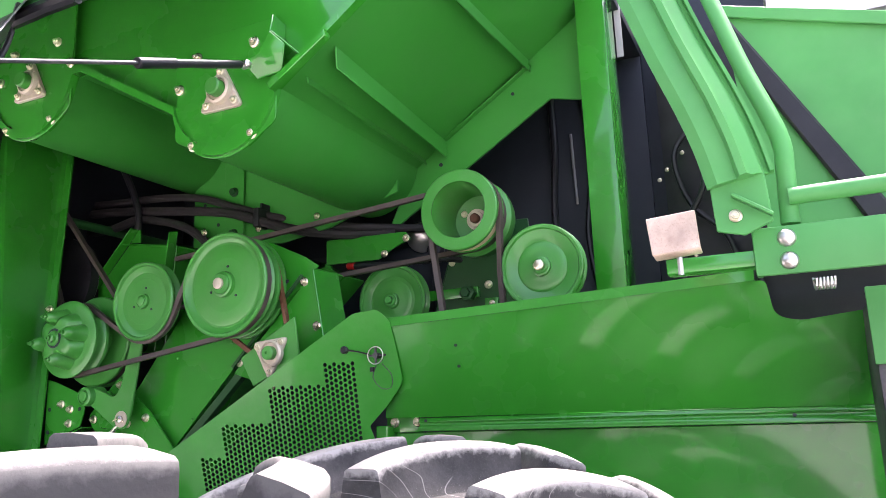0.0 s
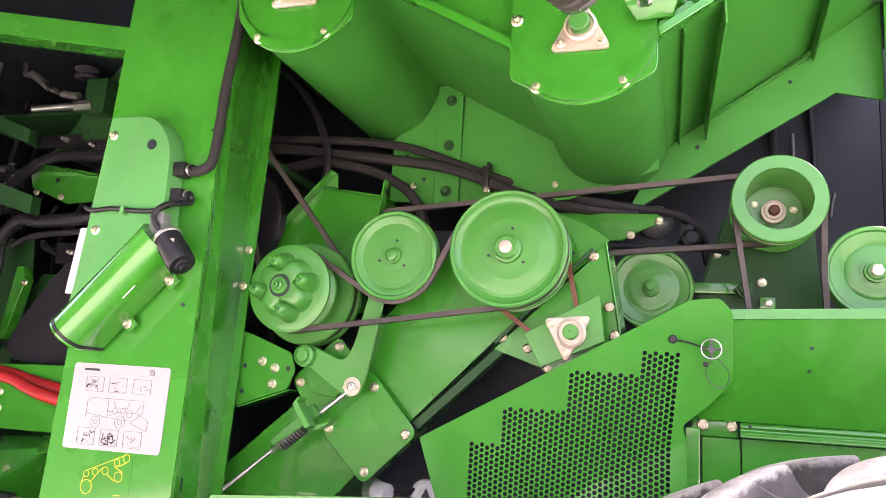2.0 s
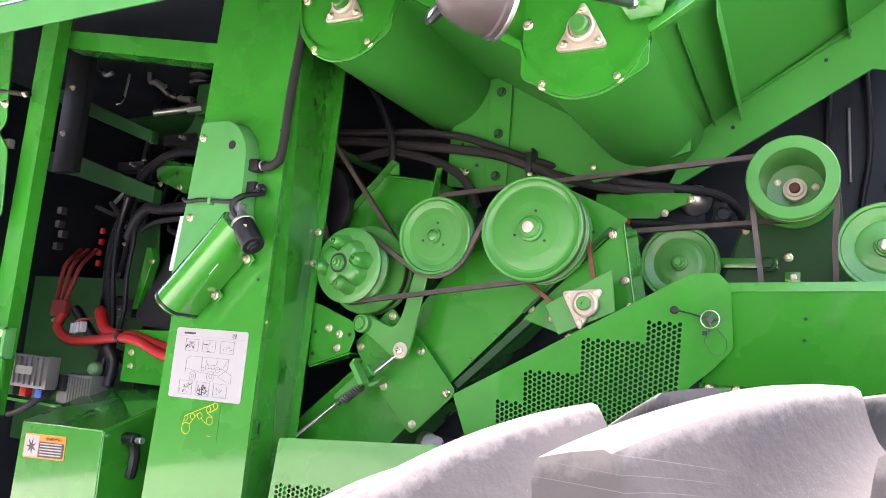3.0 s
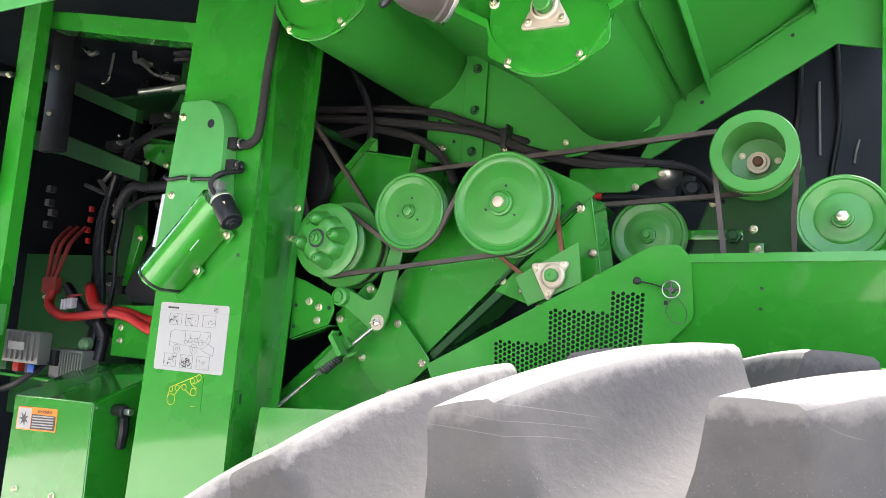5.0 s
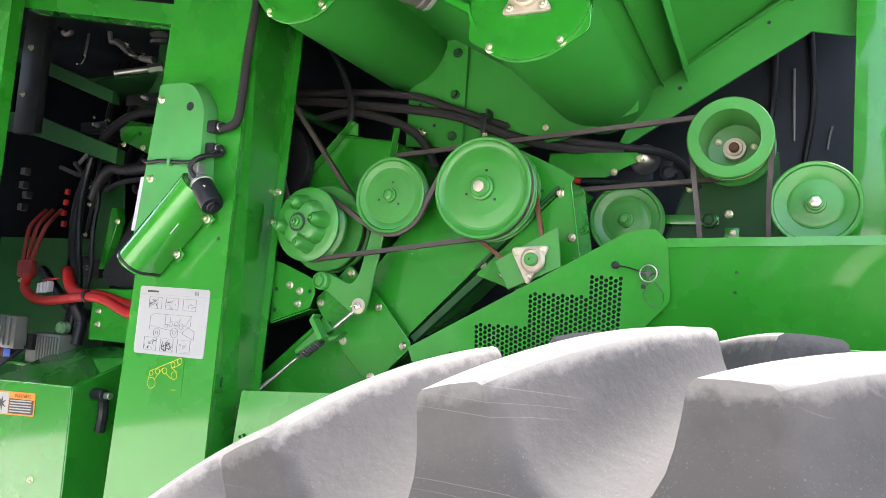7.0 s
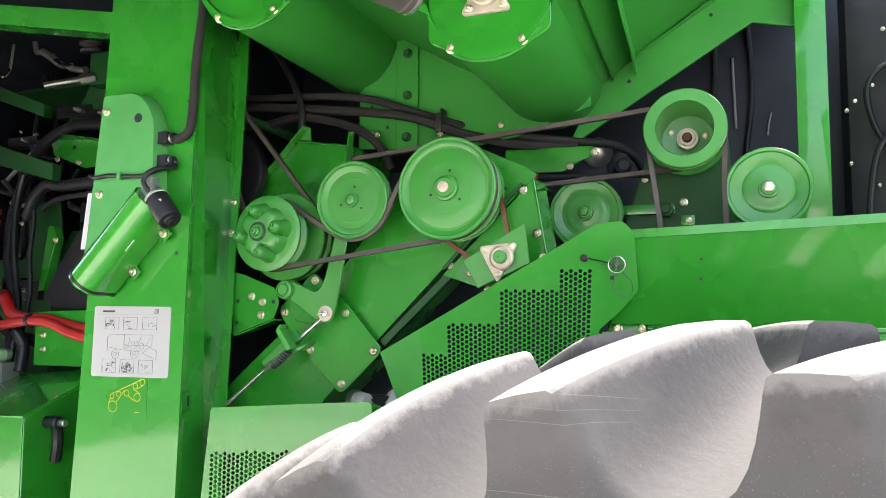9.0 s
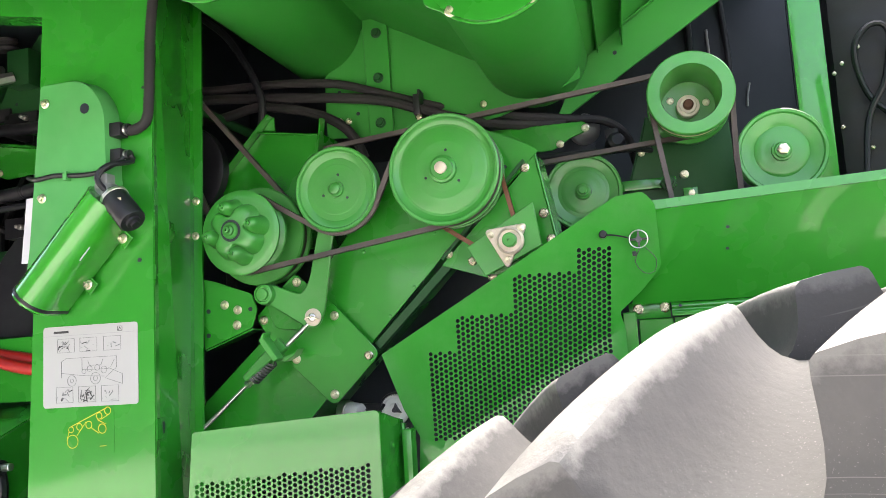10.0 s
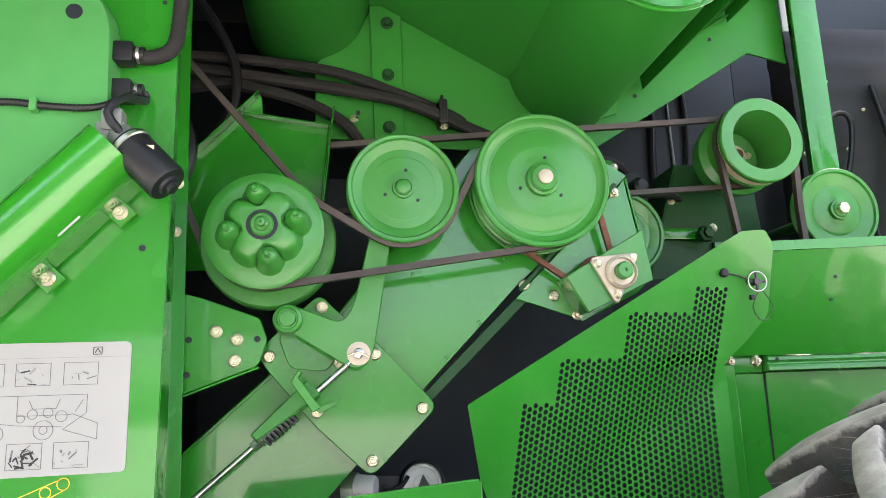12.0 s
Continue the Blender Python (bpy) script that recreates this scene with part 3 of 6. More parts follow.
def dish(r, y, depth, inner=0.72, lip=0.012, flat=0.024):
    """Pressed pulley disc: rolled rim, dished face, raised ring; face at y."""
    return [(r - lip, -depth), (r, -depth + 0.004), (r, -0.004), (r - 0.004, 0.0), (r - lip, -0.001), (r - lip - 0.004, -0.008), (r * inner + 0.012, -0.012), (r * inner, -0.017),
            (r * inner - 0.01, -0.012), (r * 0.42, -0.014), (r * 0.3, -0.010), (r * 0.15, -0.010)]


def pulley(name, label, cx, cz, y, r, hub_r, hub_out, depth, mat, nut_mat, nut_r, nut_out, shaft_to=BACK, inner=0.72, holes=0, group="drive pulleys"):
    th = thing(name, (cx, y + depth, cz - r), label, "pulley", group)
    c = (cx, y, cz)
    part("disc", lathe(dish(r, y, depth, inner) + [(r * 0.15, -depth * 0.7), (r - lip_of(r), -depth)], c, n=72, close=True), mat, th)
    part("hub", lathe([(hub_r * 1.25, -0.012), (hub_r * 1.2, hub_out * 0.3), (hub_r, hub_out * 0.45), (hub_r, hub_out - 0.004), (hub_r - 0.004, hub_out)], c, n=32), mat, th)
    part("nut", merged(lathe([(nut_r, hub_out), (nut_r, nut_out), (nut_r * 0.8, nut_out + 0.002)], c, n=6 if nut_mat is ZINC else 20)), nut_mat, th)
    part("groove", lathe([(r - 0.004, -depth - 0.002), (r - 0.02, -depth - 0.012), (r - 0.02, -depth - 0.018), (r - 0.004, -depth - 0.026), (r, -depth - 0.032), (r - 0.02, -depth - 0.034)], c, n=64), mat, th)
    part("shaft", rod((cx, y + 0.01, cz), (cx, shaft_to, cz), hub_r * 0.7, 20), SHADED, th)
    for i in range(holes):
        a = radians(90 + 120 * i - 10)
        part("hole", lathe([(0.0045, -0.0125), (0.0045, -0.009)], (cx + (hub_r + 0.026) * math.cos(a), y, cz + (hub_r + 0.026) * math.sin(a)), n=8), INNER, th)
    return th


def lip_of(r):
    return 0.012


big = pulley("pulley", "large green pressed steel belt pulley with a pale shaft end", -1.532, 2.340, 2.128, 0.178, 0.036, 0.018, 0.016, PULLEY, CAST, 0.019, 0.027, inner=0.8, holes=3, shaft_to=2.30)
pulley("pulley", "medium green idler pulley with a dished face", -1.893, 2.316, 2.126, 0.141, 0.022, 0.002, 0.014, PULLEY, PULLEY, 0.017, 0.006, inner=0.66, holes=3, shaft_to=2.30)
right = pulley("pulley", "green flat idler pulley with a zinc hub bolt", -0.509, 2.331, 2.400, 0.135, 0.026, 0.008, 0.02, PULLEY, ZINC, 0.018, 0.024, inner=0.6)
dark = pulley("pulley", "small dark green pulley in the shade behind the guard", -1.141, 2.300, 2.583, 0.137, 0.024, 0.012, 0.016, PULLEY, PULLEY, 0.014, 0.026, inner=0.62)

# second, rear groove of the large pulley
part("rear_groove", lathe([(0.165, -0.07), (0.176, -0.074), (0.176, -0.084), (0.14, -0.09), (0.14, -0.1), (0.176, -0.106), (0.176, -0.115), (0.1, -0.118)], (-1.532, 2.128, 2.340), n=64), PULLEY, big)

# hollow drum pulley
ringp = thing("drum_pulley", (-0.765, 2.62, 2.41), "hollow green drum pulley with a worn pale groove", "pulley", "drive pulleys")
c = (-0.765, 2.36, 2.542)
part("drum", lathe([(0.095, 0.0), (0.132, 0.0), (0.136, -0.004), (0.136, -0.018), (0.128, -0.022)], c, n=72, close=True), PULLEY, ringp)
part("worn_groove", lathe([(0.128, -0.0225), (0.132, -0.026), (0.127, -0.036), (0.131, -0.044), (0.132, -0.052), (0.129, -0.055)], c, n=72, close=True), CREAM, ringp, "bare worn pale belt groove")
part("rear_drum", lathe([(0.129, -0.056), (0.134, -0.06), (0.134, -0.07), (0.112, -0.085), (0.112, -0.13), (0.134, -0.145), (0.134, -0.17), (0.125, -0.21), (0.06, -0.22)], c, n=72, close=True), PULLEY, ringp)
part("inner_wall", lathe([(0.094, -0.001), (0.092, -0.01), (0.088, -0.185), (0.03, -0.19)], c, n=64, close=True), PULLEY, ringp)
part("hub", lathe([(0.038, -0.188), (0.037, -0.162), (0.028, -0.16), (0.026, -0.154)], c, n=32), CAST, ringp, "pale ribbed hub collar")
part("shaft_end", lathe([(0.017, -0.165), (0.017, -0.14), (0.013, -0.136)], c, n=20), RUST, ringp, "rusty shaft end")
part("shaft", rod((-0.765, 2.57, 2.542), (-0.765, BACK, 2.542), 0.03, 20), SHADED, ringp)
for dx, dz in ((0.06, 0.01), (-0.055, 0.03), (-0.01, -0.065)):
    bolt(ringp, -0.765 + dx, 2.547, 2.542 + dz, 0.75)

# left pulley: clutch cap with four pointed studs in front of two sheaves
left = thing("clutch_pulley", (-2.229, 2.24, 2.02), "green double sheave clutch pulley with a lumpy four-stud cap", "pulley", "drive pulleys")
c = (-2.229, 2.105, 2.203)
part("front_sheave", lathe([(0.05, 0.004), (0.118, 0.004), (0.134, 0.0), (0.141, -0.004), (0.141, -0.012), (0.112, -0.03), (0.112, -0.036), (0.139, -0.052), (0.141, -0.062), (0.1, -0.07)], c, n=72), PULLEY, left)
part("drum", lathe([(0.09, -0.07), (0.09, -0.12)], c, n=48), PULLEY, left)
part("rear_sheave", lathe([(0.09, -0.12), (0.165, -0.122), (0.170, -0.127), (0.170, -0.138), (0.145, -0.155), (0.145, -0.163), (0.168, -0.18), (0.170, -0.19), (0.05, -0.2)], c, n=72), PULLEY, left)
part("shaft", rod((-2.229, 2.25, 2.203), (-2.229, BACK, 2.203), 0.03, 20), SHADED, left)
def cap_ring(size, waist, y):
    """Rounded square with a scoop at each of the four studs."""
    ring = []
    for i in range(64):
        a = 2 * math.pi * i / 64
        r = size - waist * (0.5 + 0.5 * math.cos(4 * (a - radians(11)))) ** 1.5
        ring.append((c[0] + r * math.cos(a), y, c[2] + r * math.sin(a)))
    return ring


part("cap", loft([cap_ring(0.100, 0.020, 2.102), cap_ring(0.096, 0.030, 2.085), cap_ring(0.090, 0.036, 2.068), cap_ring(0.084, 0.036, 2.058), cap_ring(0.076, 0.032, 2.053), cap_ring(0.05, 0.006, 2.050)]), PULLEY, left)
part("cap_gap", lathe([(0.036, 0.0562), (0.027, 0.0568)], c, n=32), INNER, left)
part("centre_bolt", lathe([(0.028, 0.05), (0.028, 0.060), (0.024, 0.064), (0.017, 0.064), (0.016, 0.072), (0.010, 0.076), (0.009, 0.084), (0.004, 0.085), (0.003, 0.078)], c, n=24), PULLEY, left)
for a in (11, 101, 191, 281):
    x, z = c[0] + 0.078 * math.cos(radians(a)), c[2] + 0.078 * math.sin(radians(a))
    stud = part("stud_housing", lathe([(0.036, 0.002), (0.031, 0.015), (0.027, 0.035), (0.024, 0.055), (0.021, 0.068), (0.014, 0.078), (0.008, 0.082)], (x, c[1], z), n=24), PULLEY, left)
    part("stud_tip", lathe([(0.009, 0.08), (0.009, 0.09), (0.006, 0.092), (0.005, 0.100)], (x, c[1], z), n=6), PULLEY, stud)

# ---- belts and chain ----
solo("drive_belt", belt_mesh([(-2.229, 2.203, 0.131, 1), (-1.532, 2.340, 0.171, 1), (-1.893, 2.316, 0.142, -1)], 2.148, 0.020, 0.016), BELT,
     "worn brown rubber drive belt round the front pulleys", "belt", "drive belts")
solo("drive_belt", belt_mesh([(-2.229, 2.203, 0.155, 1), (-2.555, 2.74, 0.06, 1)], 2.262, 0.022, 0.016), BELT,
     "worn brown rubber belt running up behind the column", "belt", "drive belts")
solo("drive_belt", belt_mesh([(-2.25, 2.43, 0.10, 1), (-0.765, 2.542, 0.113, 1)], 2.48, 0.024, 0.016), BELT,
     "long dusty rubber belt to the drum pulley", "belt", "drive belts")
solo("drive_belt", belt_mesh([(-0.72, 1.92, 0.09, 1), (-0.509, 2.331, 0.135, -1), (-0.765, 2.542, 0.127, 1)], 2.404, 0.026, 0.016), BELT,
     "dusty rubber belt running down behind the side panel", "belt", "drive belts")
solo("roller_chain", belt_mesh([(-1.375, 2.105, 0.055, 1), (-1.532, 2.340, 0.158, 1)], 2.223, 0.018, 0.014), CHAIN,
     "rusty roller chain behind the large pulley", "chain")
hid = thing("pulley", (-2.555, 2.25, 2.65), "green pulley half hidden behind the column, shade in its colour", "pulley", "drive pulleys")
part("disc", lathe([(0.03, -0.01), (0.062, -0.008), (0.066, 0.0), (0.052, 0.012), (0.066, 0.03), (0.03, 0.032)], (-2.555, 2.275, 2.74), n=40), SHADED, hid)
part("shaft", rod((-2.555, 2.24, 2.74), (-2.555, 3.3, 2.74), 0.02, 16), SHADED, hid)
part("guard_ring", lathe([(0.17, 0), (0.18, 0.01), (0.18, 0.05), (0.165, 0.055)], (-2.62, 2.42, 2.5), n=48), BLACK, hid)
hid = thing("pulley", (-2.25, 2.5, 2.3), "green belt pulley behind the bracket box, shade in its colour", "pulley", "drive pulleys")
part("disc", lathe([(0.03, -0.02), (0.11, -0.018), (0.115, -0.012), (0.1, 0.0), (0.115, 0.012), (0.11, 0.018), (0.03, 0.02)], (-2.25, 2.482, 2.43), n=48), SHADED, hid)
part("shaft", rod((-2.25, 2.47, 2.415), (-2.25, BACK, 2.415), 0.025, 16), SHADED, hid)
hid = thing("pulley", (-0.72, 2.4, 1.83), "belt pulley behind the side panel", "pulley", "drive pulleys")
part("disc", lathe([(0.03, -0.02), (0.09, -0.018), (0.095, -0.012), (0.08, 0.0), (0.095, 0.012), (0.09, 0.018), (0.03, 0.02)], (-0.72, 2.404, 1.92), n=40), SHADED, hid)
part("shaft", rod((-0.72, 2.41, 1.92), (-0.72, 3.3, 1.92), 0.025, 16), SHADED, hid)
spr = thing("sprocket", (-1.375, 2.23, 2.05), "small rusty chain sprocket", "sprocket")
part("wheel", lathe([(0.02, -0.006), (0.05, -0.006), (0.05, 0.006), (0.02, 0.006)], (-1.375, 2.223, 2.105), n=24), RUST, spr)
part("shaft", rod((-1.375, 2.215, 2.105), (-1.375, 2.30, 2.105), 0.018, 16), SHADED, spr)

# ---- elevator housing and the plates on it ----
elev = thing("elevator_housing", (-1.95, 2.4, 1.4), "green inclined sheet steel elevator housing", "housing")
eo = [(-2.52, 1.61), (-2.222, 1.872), (-2.057, 2.016), (-1.80, 2.34), (-1.70, 2.47), (-1.46, 2.50), (-1.31, 2.43), (-1.258, 2.395), (-1.30, 2.352), (-1.60, 2.078), (-1.855, 1.818), (-2.04, 1.625), (-2.14, 1.52), (-2.52, 1.15)]
part("face", prism(eo, 2.272, 2.280, 0.001), GREEN, elev)
part("body", prism([(x, z) for x, z in [(-2.5, 1.64), (-2.06, 2.03), (-1.72, 2.45), (-1.46, 2.48), (-1.28, 2.39), (-1.60, 2.10), (-2.14, 1.55), (-2.5, 1.19)]], 2.281, 2.62, 0.004), GREEN, elev)
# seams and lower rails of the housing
part("lower_rail", slab([(-1.85, 2.30, 1.812), (-1.585, 2.30, 2.065), (-1.565, 2.30, 2.045), (-1.83, 2.30, 1.792)], -0.03), SHADED, elev)
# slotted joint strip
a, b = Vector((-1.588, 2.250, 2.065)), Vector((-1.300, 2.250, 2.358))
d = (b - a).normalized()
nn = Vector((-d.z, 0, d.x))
part("joint_strip", slab([a, b, b + nn * 0.012, a + nn * 0.012], 0.010), SHADED, elev)
for t in (0.62, 0.80):
    p = a + (b - a) * t + nn * 0.035
    part("slot", slab([p - d * 0.035, p + d * 0.035, p + d * 0.035 + nn * 0.008, p - d * 0.035 + nn * 0.008], 0.012), INNER, elev)
bolt(elev, -1.574, 2.262, 2.086, 0.9)
bolt(elev, -1.305, 2.26, 2.342, 0.95)
for x, z in ((-1.62, 2.16), (-1.70, 1.99), (-1.79, 1.90), (-1.87, 2.12)):
    part("rivet", lathe([(0.006, 0), (0.006, 0.002), (0.004, 0.003)], (x, 2.272, z), n=10), GREEN, elev)

sp = thing("bearing_plate", (-1.4, 2.26, 2.0), "green bolted bearing carrier plate with a cast flange", "plate")
part("side_plate", prism([(-1.590, 2.050), (-1.300, 2.335), (-1.262, 2.382), (-1.212, 2.095), (-1.25, 2.06), (-1.41, 1.985), (-1.44, 2.0)], 2.260, 2.268, 0.002), GREEN, sp)
part("edge_flange", slab([(-1.262, 2.254, 2.382), (-1.212, 2.254, 2.095), (-1.205, 2.40, 2.095), (-1.255, 2.40, 2.382)], 0.006), GREEN, sp)
for x, z in ((-1.245, 2.189), (-1.227, 2.105)):
    bolt(sp, x, 2.260, z, 0.95)
part("carrier", prism([(-1.478, 2.092), (-1.264, 2.213), (-1.245, 2.08), (-1.425, 1.998)], 2.160, 2.168, 0.002), PULLEY, sp)
part("carrier_web", slab([(-1.425, 2.168, 1.998), (-1.245, 2.168, 2.08), (-1.245, 2.258, 2.08), (-1.425, 2.258, 1.998)], 0.006), GREEN, sp)
part("carrier_side", slab([(-1.478, 2.168, 2.092), (-1.425, 2.168, 1.998), (-1.425, 2.258, 1.998), (-1.478, 2.258, 2.092)], 0.006), GREEN, sp)
bolt(sp, -1.485, 2.26, 2.056, 0.9)
bolt(sp, -1.424, 2.26, 2.004, 0.9)
tri = rounded([(-1.420, 2.138), (-1.282, 2.150), (-1.352, 2.010)], 0.020, 4)
fl = part("flange", merged(prism(tri, 2.146, 2.160, 0.003), lathe([(0.043, 0), (0.042, 0.012), (0.036, 0.018), (0.034, 0.01), (0.03, 0.01)], (-1.338, 2.147, 2.098), n=32)), CAST, sp, "pale cast three-bolt bearing flange")
part("shaft_end", lathe([(0.022, 0), (0.022, 0.03), (0.018, 0.034), (0.005, 0.034), (0.004, 0.028)], (-1.337, 2.147, 2.099), n=24), PULLEY, fl)
for x, z in ((-1.398, 2.122), (-1.306, 2.134), (-1.350, 2.042)):
    bolt(sp, x, 2.146, z, 0.7)

adj = thing("tensioner_plate", (-2.05, 2.25, 1.62), "green bolted tensioner mounting plate across the elevator", "plate")
corner = rounded([(-2.243, 1.875), (-2.275, 1.922), (-2.118, 2.068), (-2.078, 2.025), (-1.978, 1.945), (-1.825, 1.778), (-1.995, 1.612), (-2.13, 1.74)], [0.02, 0.03, 0.03, 0.03, 0.01, 0.03, 0.03, 0.02], 4)
part("plate", prism(corner, 2.250, 2.258, 0.002), GREEN, adj)
part("packing", prism([(-2.24, 1.9), (-2.12, 2.03), (-2.0, 1.9), (-1.87, 1.76), (-1.99, 1.66), (-2.1, 1.77)], 2.259, 2.271, 0), GREEN, adj)
for x, z in ((-1.865, 1.774), (-1.992, 1.652), (-2.113, 2.033), (-1.981, 1.911), (-2.241, 1.912), (-2.125, 1.774), (-2.07, 1.893)):
    bolt(adj, x, 2.250, z, 0.95)
part("pivot_pad", prism(rounded([(-2.22, 1.96), (-2.16, 2.02), (-2.06, 1.93), (-2.10, 1.87), (-2.19, 1.88)], 0.02, 3), 2.232, 2.249, 0.002), GREEN, adj)
part("hole", lathe([(0.008, 0), (0.008, 0.001)], (-2.175, 2.250, 1.90), n=12), INNER, adj)

elev.location += Vector((0.010, 0.0, 0.0))
adj.location += Vector((0.016, -0.010, 0.001))

arm = thing("tension_arm", (-2.05, 2.2, 1.87), "green bent steel belt tension arm on a pivot", "arm")
part("lever", prism(rounded([(-2.212, 1.985), (-2.19, 2.03), (-2.150, 2.025), (-2.047, 1.985), (-2.018, 2.03), (-1.968, 2.24), (-1.916, 2.24), (-1.968, 1.925), (-1.985, 1.885), (-2.012, 1.872), (-2.045, 1.885), (-2.165, 1.962)],
                            [0.02, 0.02, 0.01, 0.03, 0.04, 0, 0, 0.02, 0.02, 0.03, 0.02, 0.01], 4), 2.168, 2.180, 0.003), PULLEY, arm)
part("pivot", lathe([(0.036, -0.06), (0.036, 0.0), (0.033, 0.012), (0.026, 0.016), (0.024, 0.012), (0.020, 0.012), (0.018, 0.02), (0.004, 0.021)], (-2.176, 2.16, 1.996), n=32), PULLEY, arm)
part("pivot_shaft", rod((-2.176, 2.16, 1.996), (-2.176, 2.249, 1.996), 0.02, 16), PULLEY, arm)
part("washer", lathe([(0.0285, -0.004), (0.0285, 0.0), (0.02, 0.001)], (-2.008, 2.164, 1.910), n=28), CAST, arm, "pale washer with a split pin")
part("pin", lathe([(0.013, -0.03), (0.013, 0.008), (0.010, 0.010)], (-2.008, 2.164, 1.910), n=16), STEEL, arm)
part("split_pin", tube([(-2.035, 2.155, 1.905), (-2.01, 2.153, 1.912), (-1.985, 2.156, 1.902)], 0.002, 6), ZINC, arm)
part("post", rod((-1.935, 2.17, 2.235), (-1.895, 2.15, 2.305), 0.016, 12), PULLEY, arm)

spring = thing("spring_tensioner", (-2.25, 2.16, 1.57), "spring loaded tension rod with a green guide", "spring")
ra, rb = Vector((-2.445, 2.150, 1.540)), Vector((-2.01, 2.175, 1.905))
d = (rb - ra).normalized()
part("rod", rod(ra, rb, 0.0075, 12), STEEL, spring, "bare steel rod")
s0, s1 = ra + d * 0.278, ra + d * 0.368
up = d.orthogonal().normalized()
sd = d.cross(up)
coil = [s0 + (s1 - s0) * (i / 96) + (up * math.cos(2 * math.pi * i / 12) + sd * math.sin(2 * math.pi * i / 12)) * 0.021 for i in range(97)]
part("coil", tube(coil, 0.0042, 6, smooth=False), LAMP, spring, "dark wound steel spring")
part("nut", lathe([(0.014, 0.0), (0.014, 0.02), (0.018, 0.022), (0.018, 0.026)], ra + d * 0.250, d, n=6), STEEL, spring)
w = Vector((-d.z, 0, d.x))
g0, g1 = s0 - d * 0.012 + w * 0.004, s1 + d * 0.075 - w * 0.012
part("guide", slab([g0 + Vector((0, -0.028, 0)), g1 + Vector((0, -0.028, 0)), g1 + w * 0.048 + Vector((0, -0.024, 0)), g0 + w * 0.022 + Vector((0, -0.024, 0))], -0.03, 0.004), PULLEY, spring)
part("stop_bracket", merged(slab([(-2.165, 2.13, 1.845), (-2.148, 2.13, 1.855), (-2.098, 2.13, 1.785), (-2.115, 2.13, 1.775)], -0.045),
                            slab([(-2.115, 2.13, 1.783), (-2.06, 2.13, 1.80), (-2.05, 2.13, 1.812), (-2.065, 2.13, 1.79), (-2.10, 2.13, 1.772)], -0.05),
                            slab([(-2.165, 2.13, 1.845), (-2.148, 2.13, 1.87), (-2.14, 2.13, 1.868), (-2.15, 2.13, 1.848)], -0.045)), PULLEY, spring)

wedge = thing("gusset_plate", (-2.35, 2.19, 1.83), "green bolted gusset plate beside the column", "bracket")
part("plate", prism(rounded([(-2.442, 2.072), (-2.395, 2.06), (-2.255, 2.008), (-2.236, 1.955), (-2.258, 1.893), (-2.442, 1.828)], [0, 0.01, 0.01, 0.01, 0.012, 0], 3), 2.185, 2.193, 0.002), GREEN, wedge)
part("flange", slab([(-2.258, 2.193, 1.893), (-2.442, 2.193, 1.828), (-2.442, 2.26, 1.828), (-2.258, 2.26, 1.893)], 0.006), GREEN, wedge)
for x, z in ((-2.358, 1.977), (-2.309, 1.957), (-2.313, 1.906)):
    bolt(wedge, x, 2.185, z, 0.95)
for x, z in ((-2.421, 1.959), (-2.261, 1.957), (-2.423, 1.876)):
    part("hole", lathe([(0.008, 0), (0.008, 0.001)], (x, 2.185, z), n=12), INNER, wedge)
wedge.location += Vector((0.011, 0.010, -0.004))

# bracket box behind the left pulleys
bb = thing("bracket_box", (-2.25, 2.6, 2.2), "dark green open-topped bracket box with a folded edge", "bracket")
part("front", prism([(-2.50, 2.46), (-2.323, 2.640), (-2.077, 2.602), (-2.125, 2.17), (-2.50, 2.17)], 2.462, 2.469, 0.002), GREEN, bb)
part("side_flange", slab([(-2.059, 2.460, 2.657), (-2.112, 2.460, 2.17), (-2.112, 2.412, 2.17), (-2.059, 2.412, 2.645)], 0.006), GREEN, bb)
part("top_lip", slab([(-2.323, 2.416, 2.622), (-2.077, 2.416, 2.585), (-2.077, 2.460, 2.590), (-2.323, 2.460, 2.627)], 0.005), GREEN, bb)
part("left_flange", slab([(-2.50, 2.460, 2.46), (-2.278, 2.460, 2.692), (-2.278, 2.414, 2.692), (-2.50, 2.414, 2.46)], 0.005), GREEN, bb)
part("corner_tab", prism([(-2.3225, 2.641), (-2.281, 2.690), (-2.272, 2.690), (-2.268, 2.634)], 2.462, 2.468, 0.001), GREEN, bb)
part("fold", slab([(-2.335, 2.47, 2.63), (-2.078, 2.47, 2.595), (-2.078, 2.62, 2.60), (-2.335, 2.62, 2.64)], 0.006), GREEN, bb)
part("side", slab([(-2.078, 2.47, 2.60), (-2.125, 2.47, 2.17), (-2.125, 2.85, 2.17), (-2.078, 2.85, 2.60)], 0.006), GREEN, bb)

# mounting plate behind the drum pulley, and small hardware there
# plate and edge carry their shade in the darkened green
mp = thing("mounting_plate", (-0.8, 2.68, 2.2), "mounting plate behind the drum pulley, green with shade in its colour", "plate")
part("plate", prism([(-1.03, 2.16), (-0.90, 2.56), (-0.63, 2.56), (-0.60, 2.16)], 2.672, 2.682, 0.002), SHADED, mp)
part("edge", slab([(-1.03, 2.672, 2.16), (-0.90, 2.672, 2.56), (-0.90, 2.85, 2.56), (-1.03, 2.85, 2.16)], 0.006), SHADED, mp)
part("bar", box(-1.08, -0.82, 2.645, 2.668, 2.292, 2.330, 0.004), GREEN, mp)
part("boss", lathe([(0.028, 0), (0.028, 0.03), (0.018, 0.034), (0.016, 0.046)], (-0.848, 2.630, 2.303), n=6), SHADED, mp)
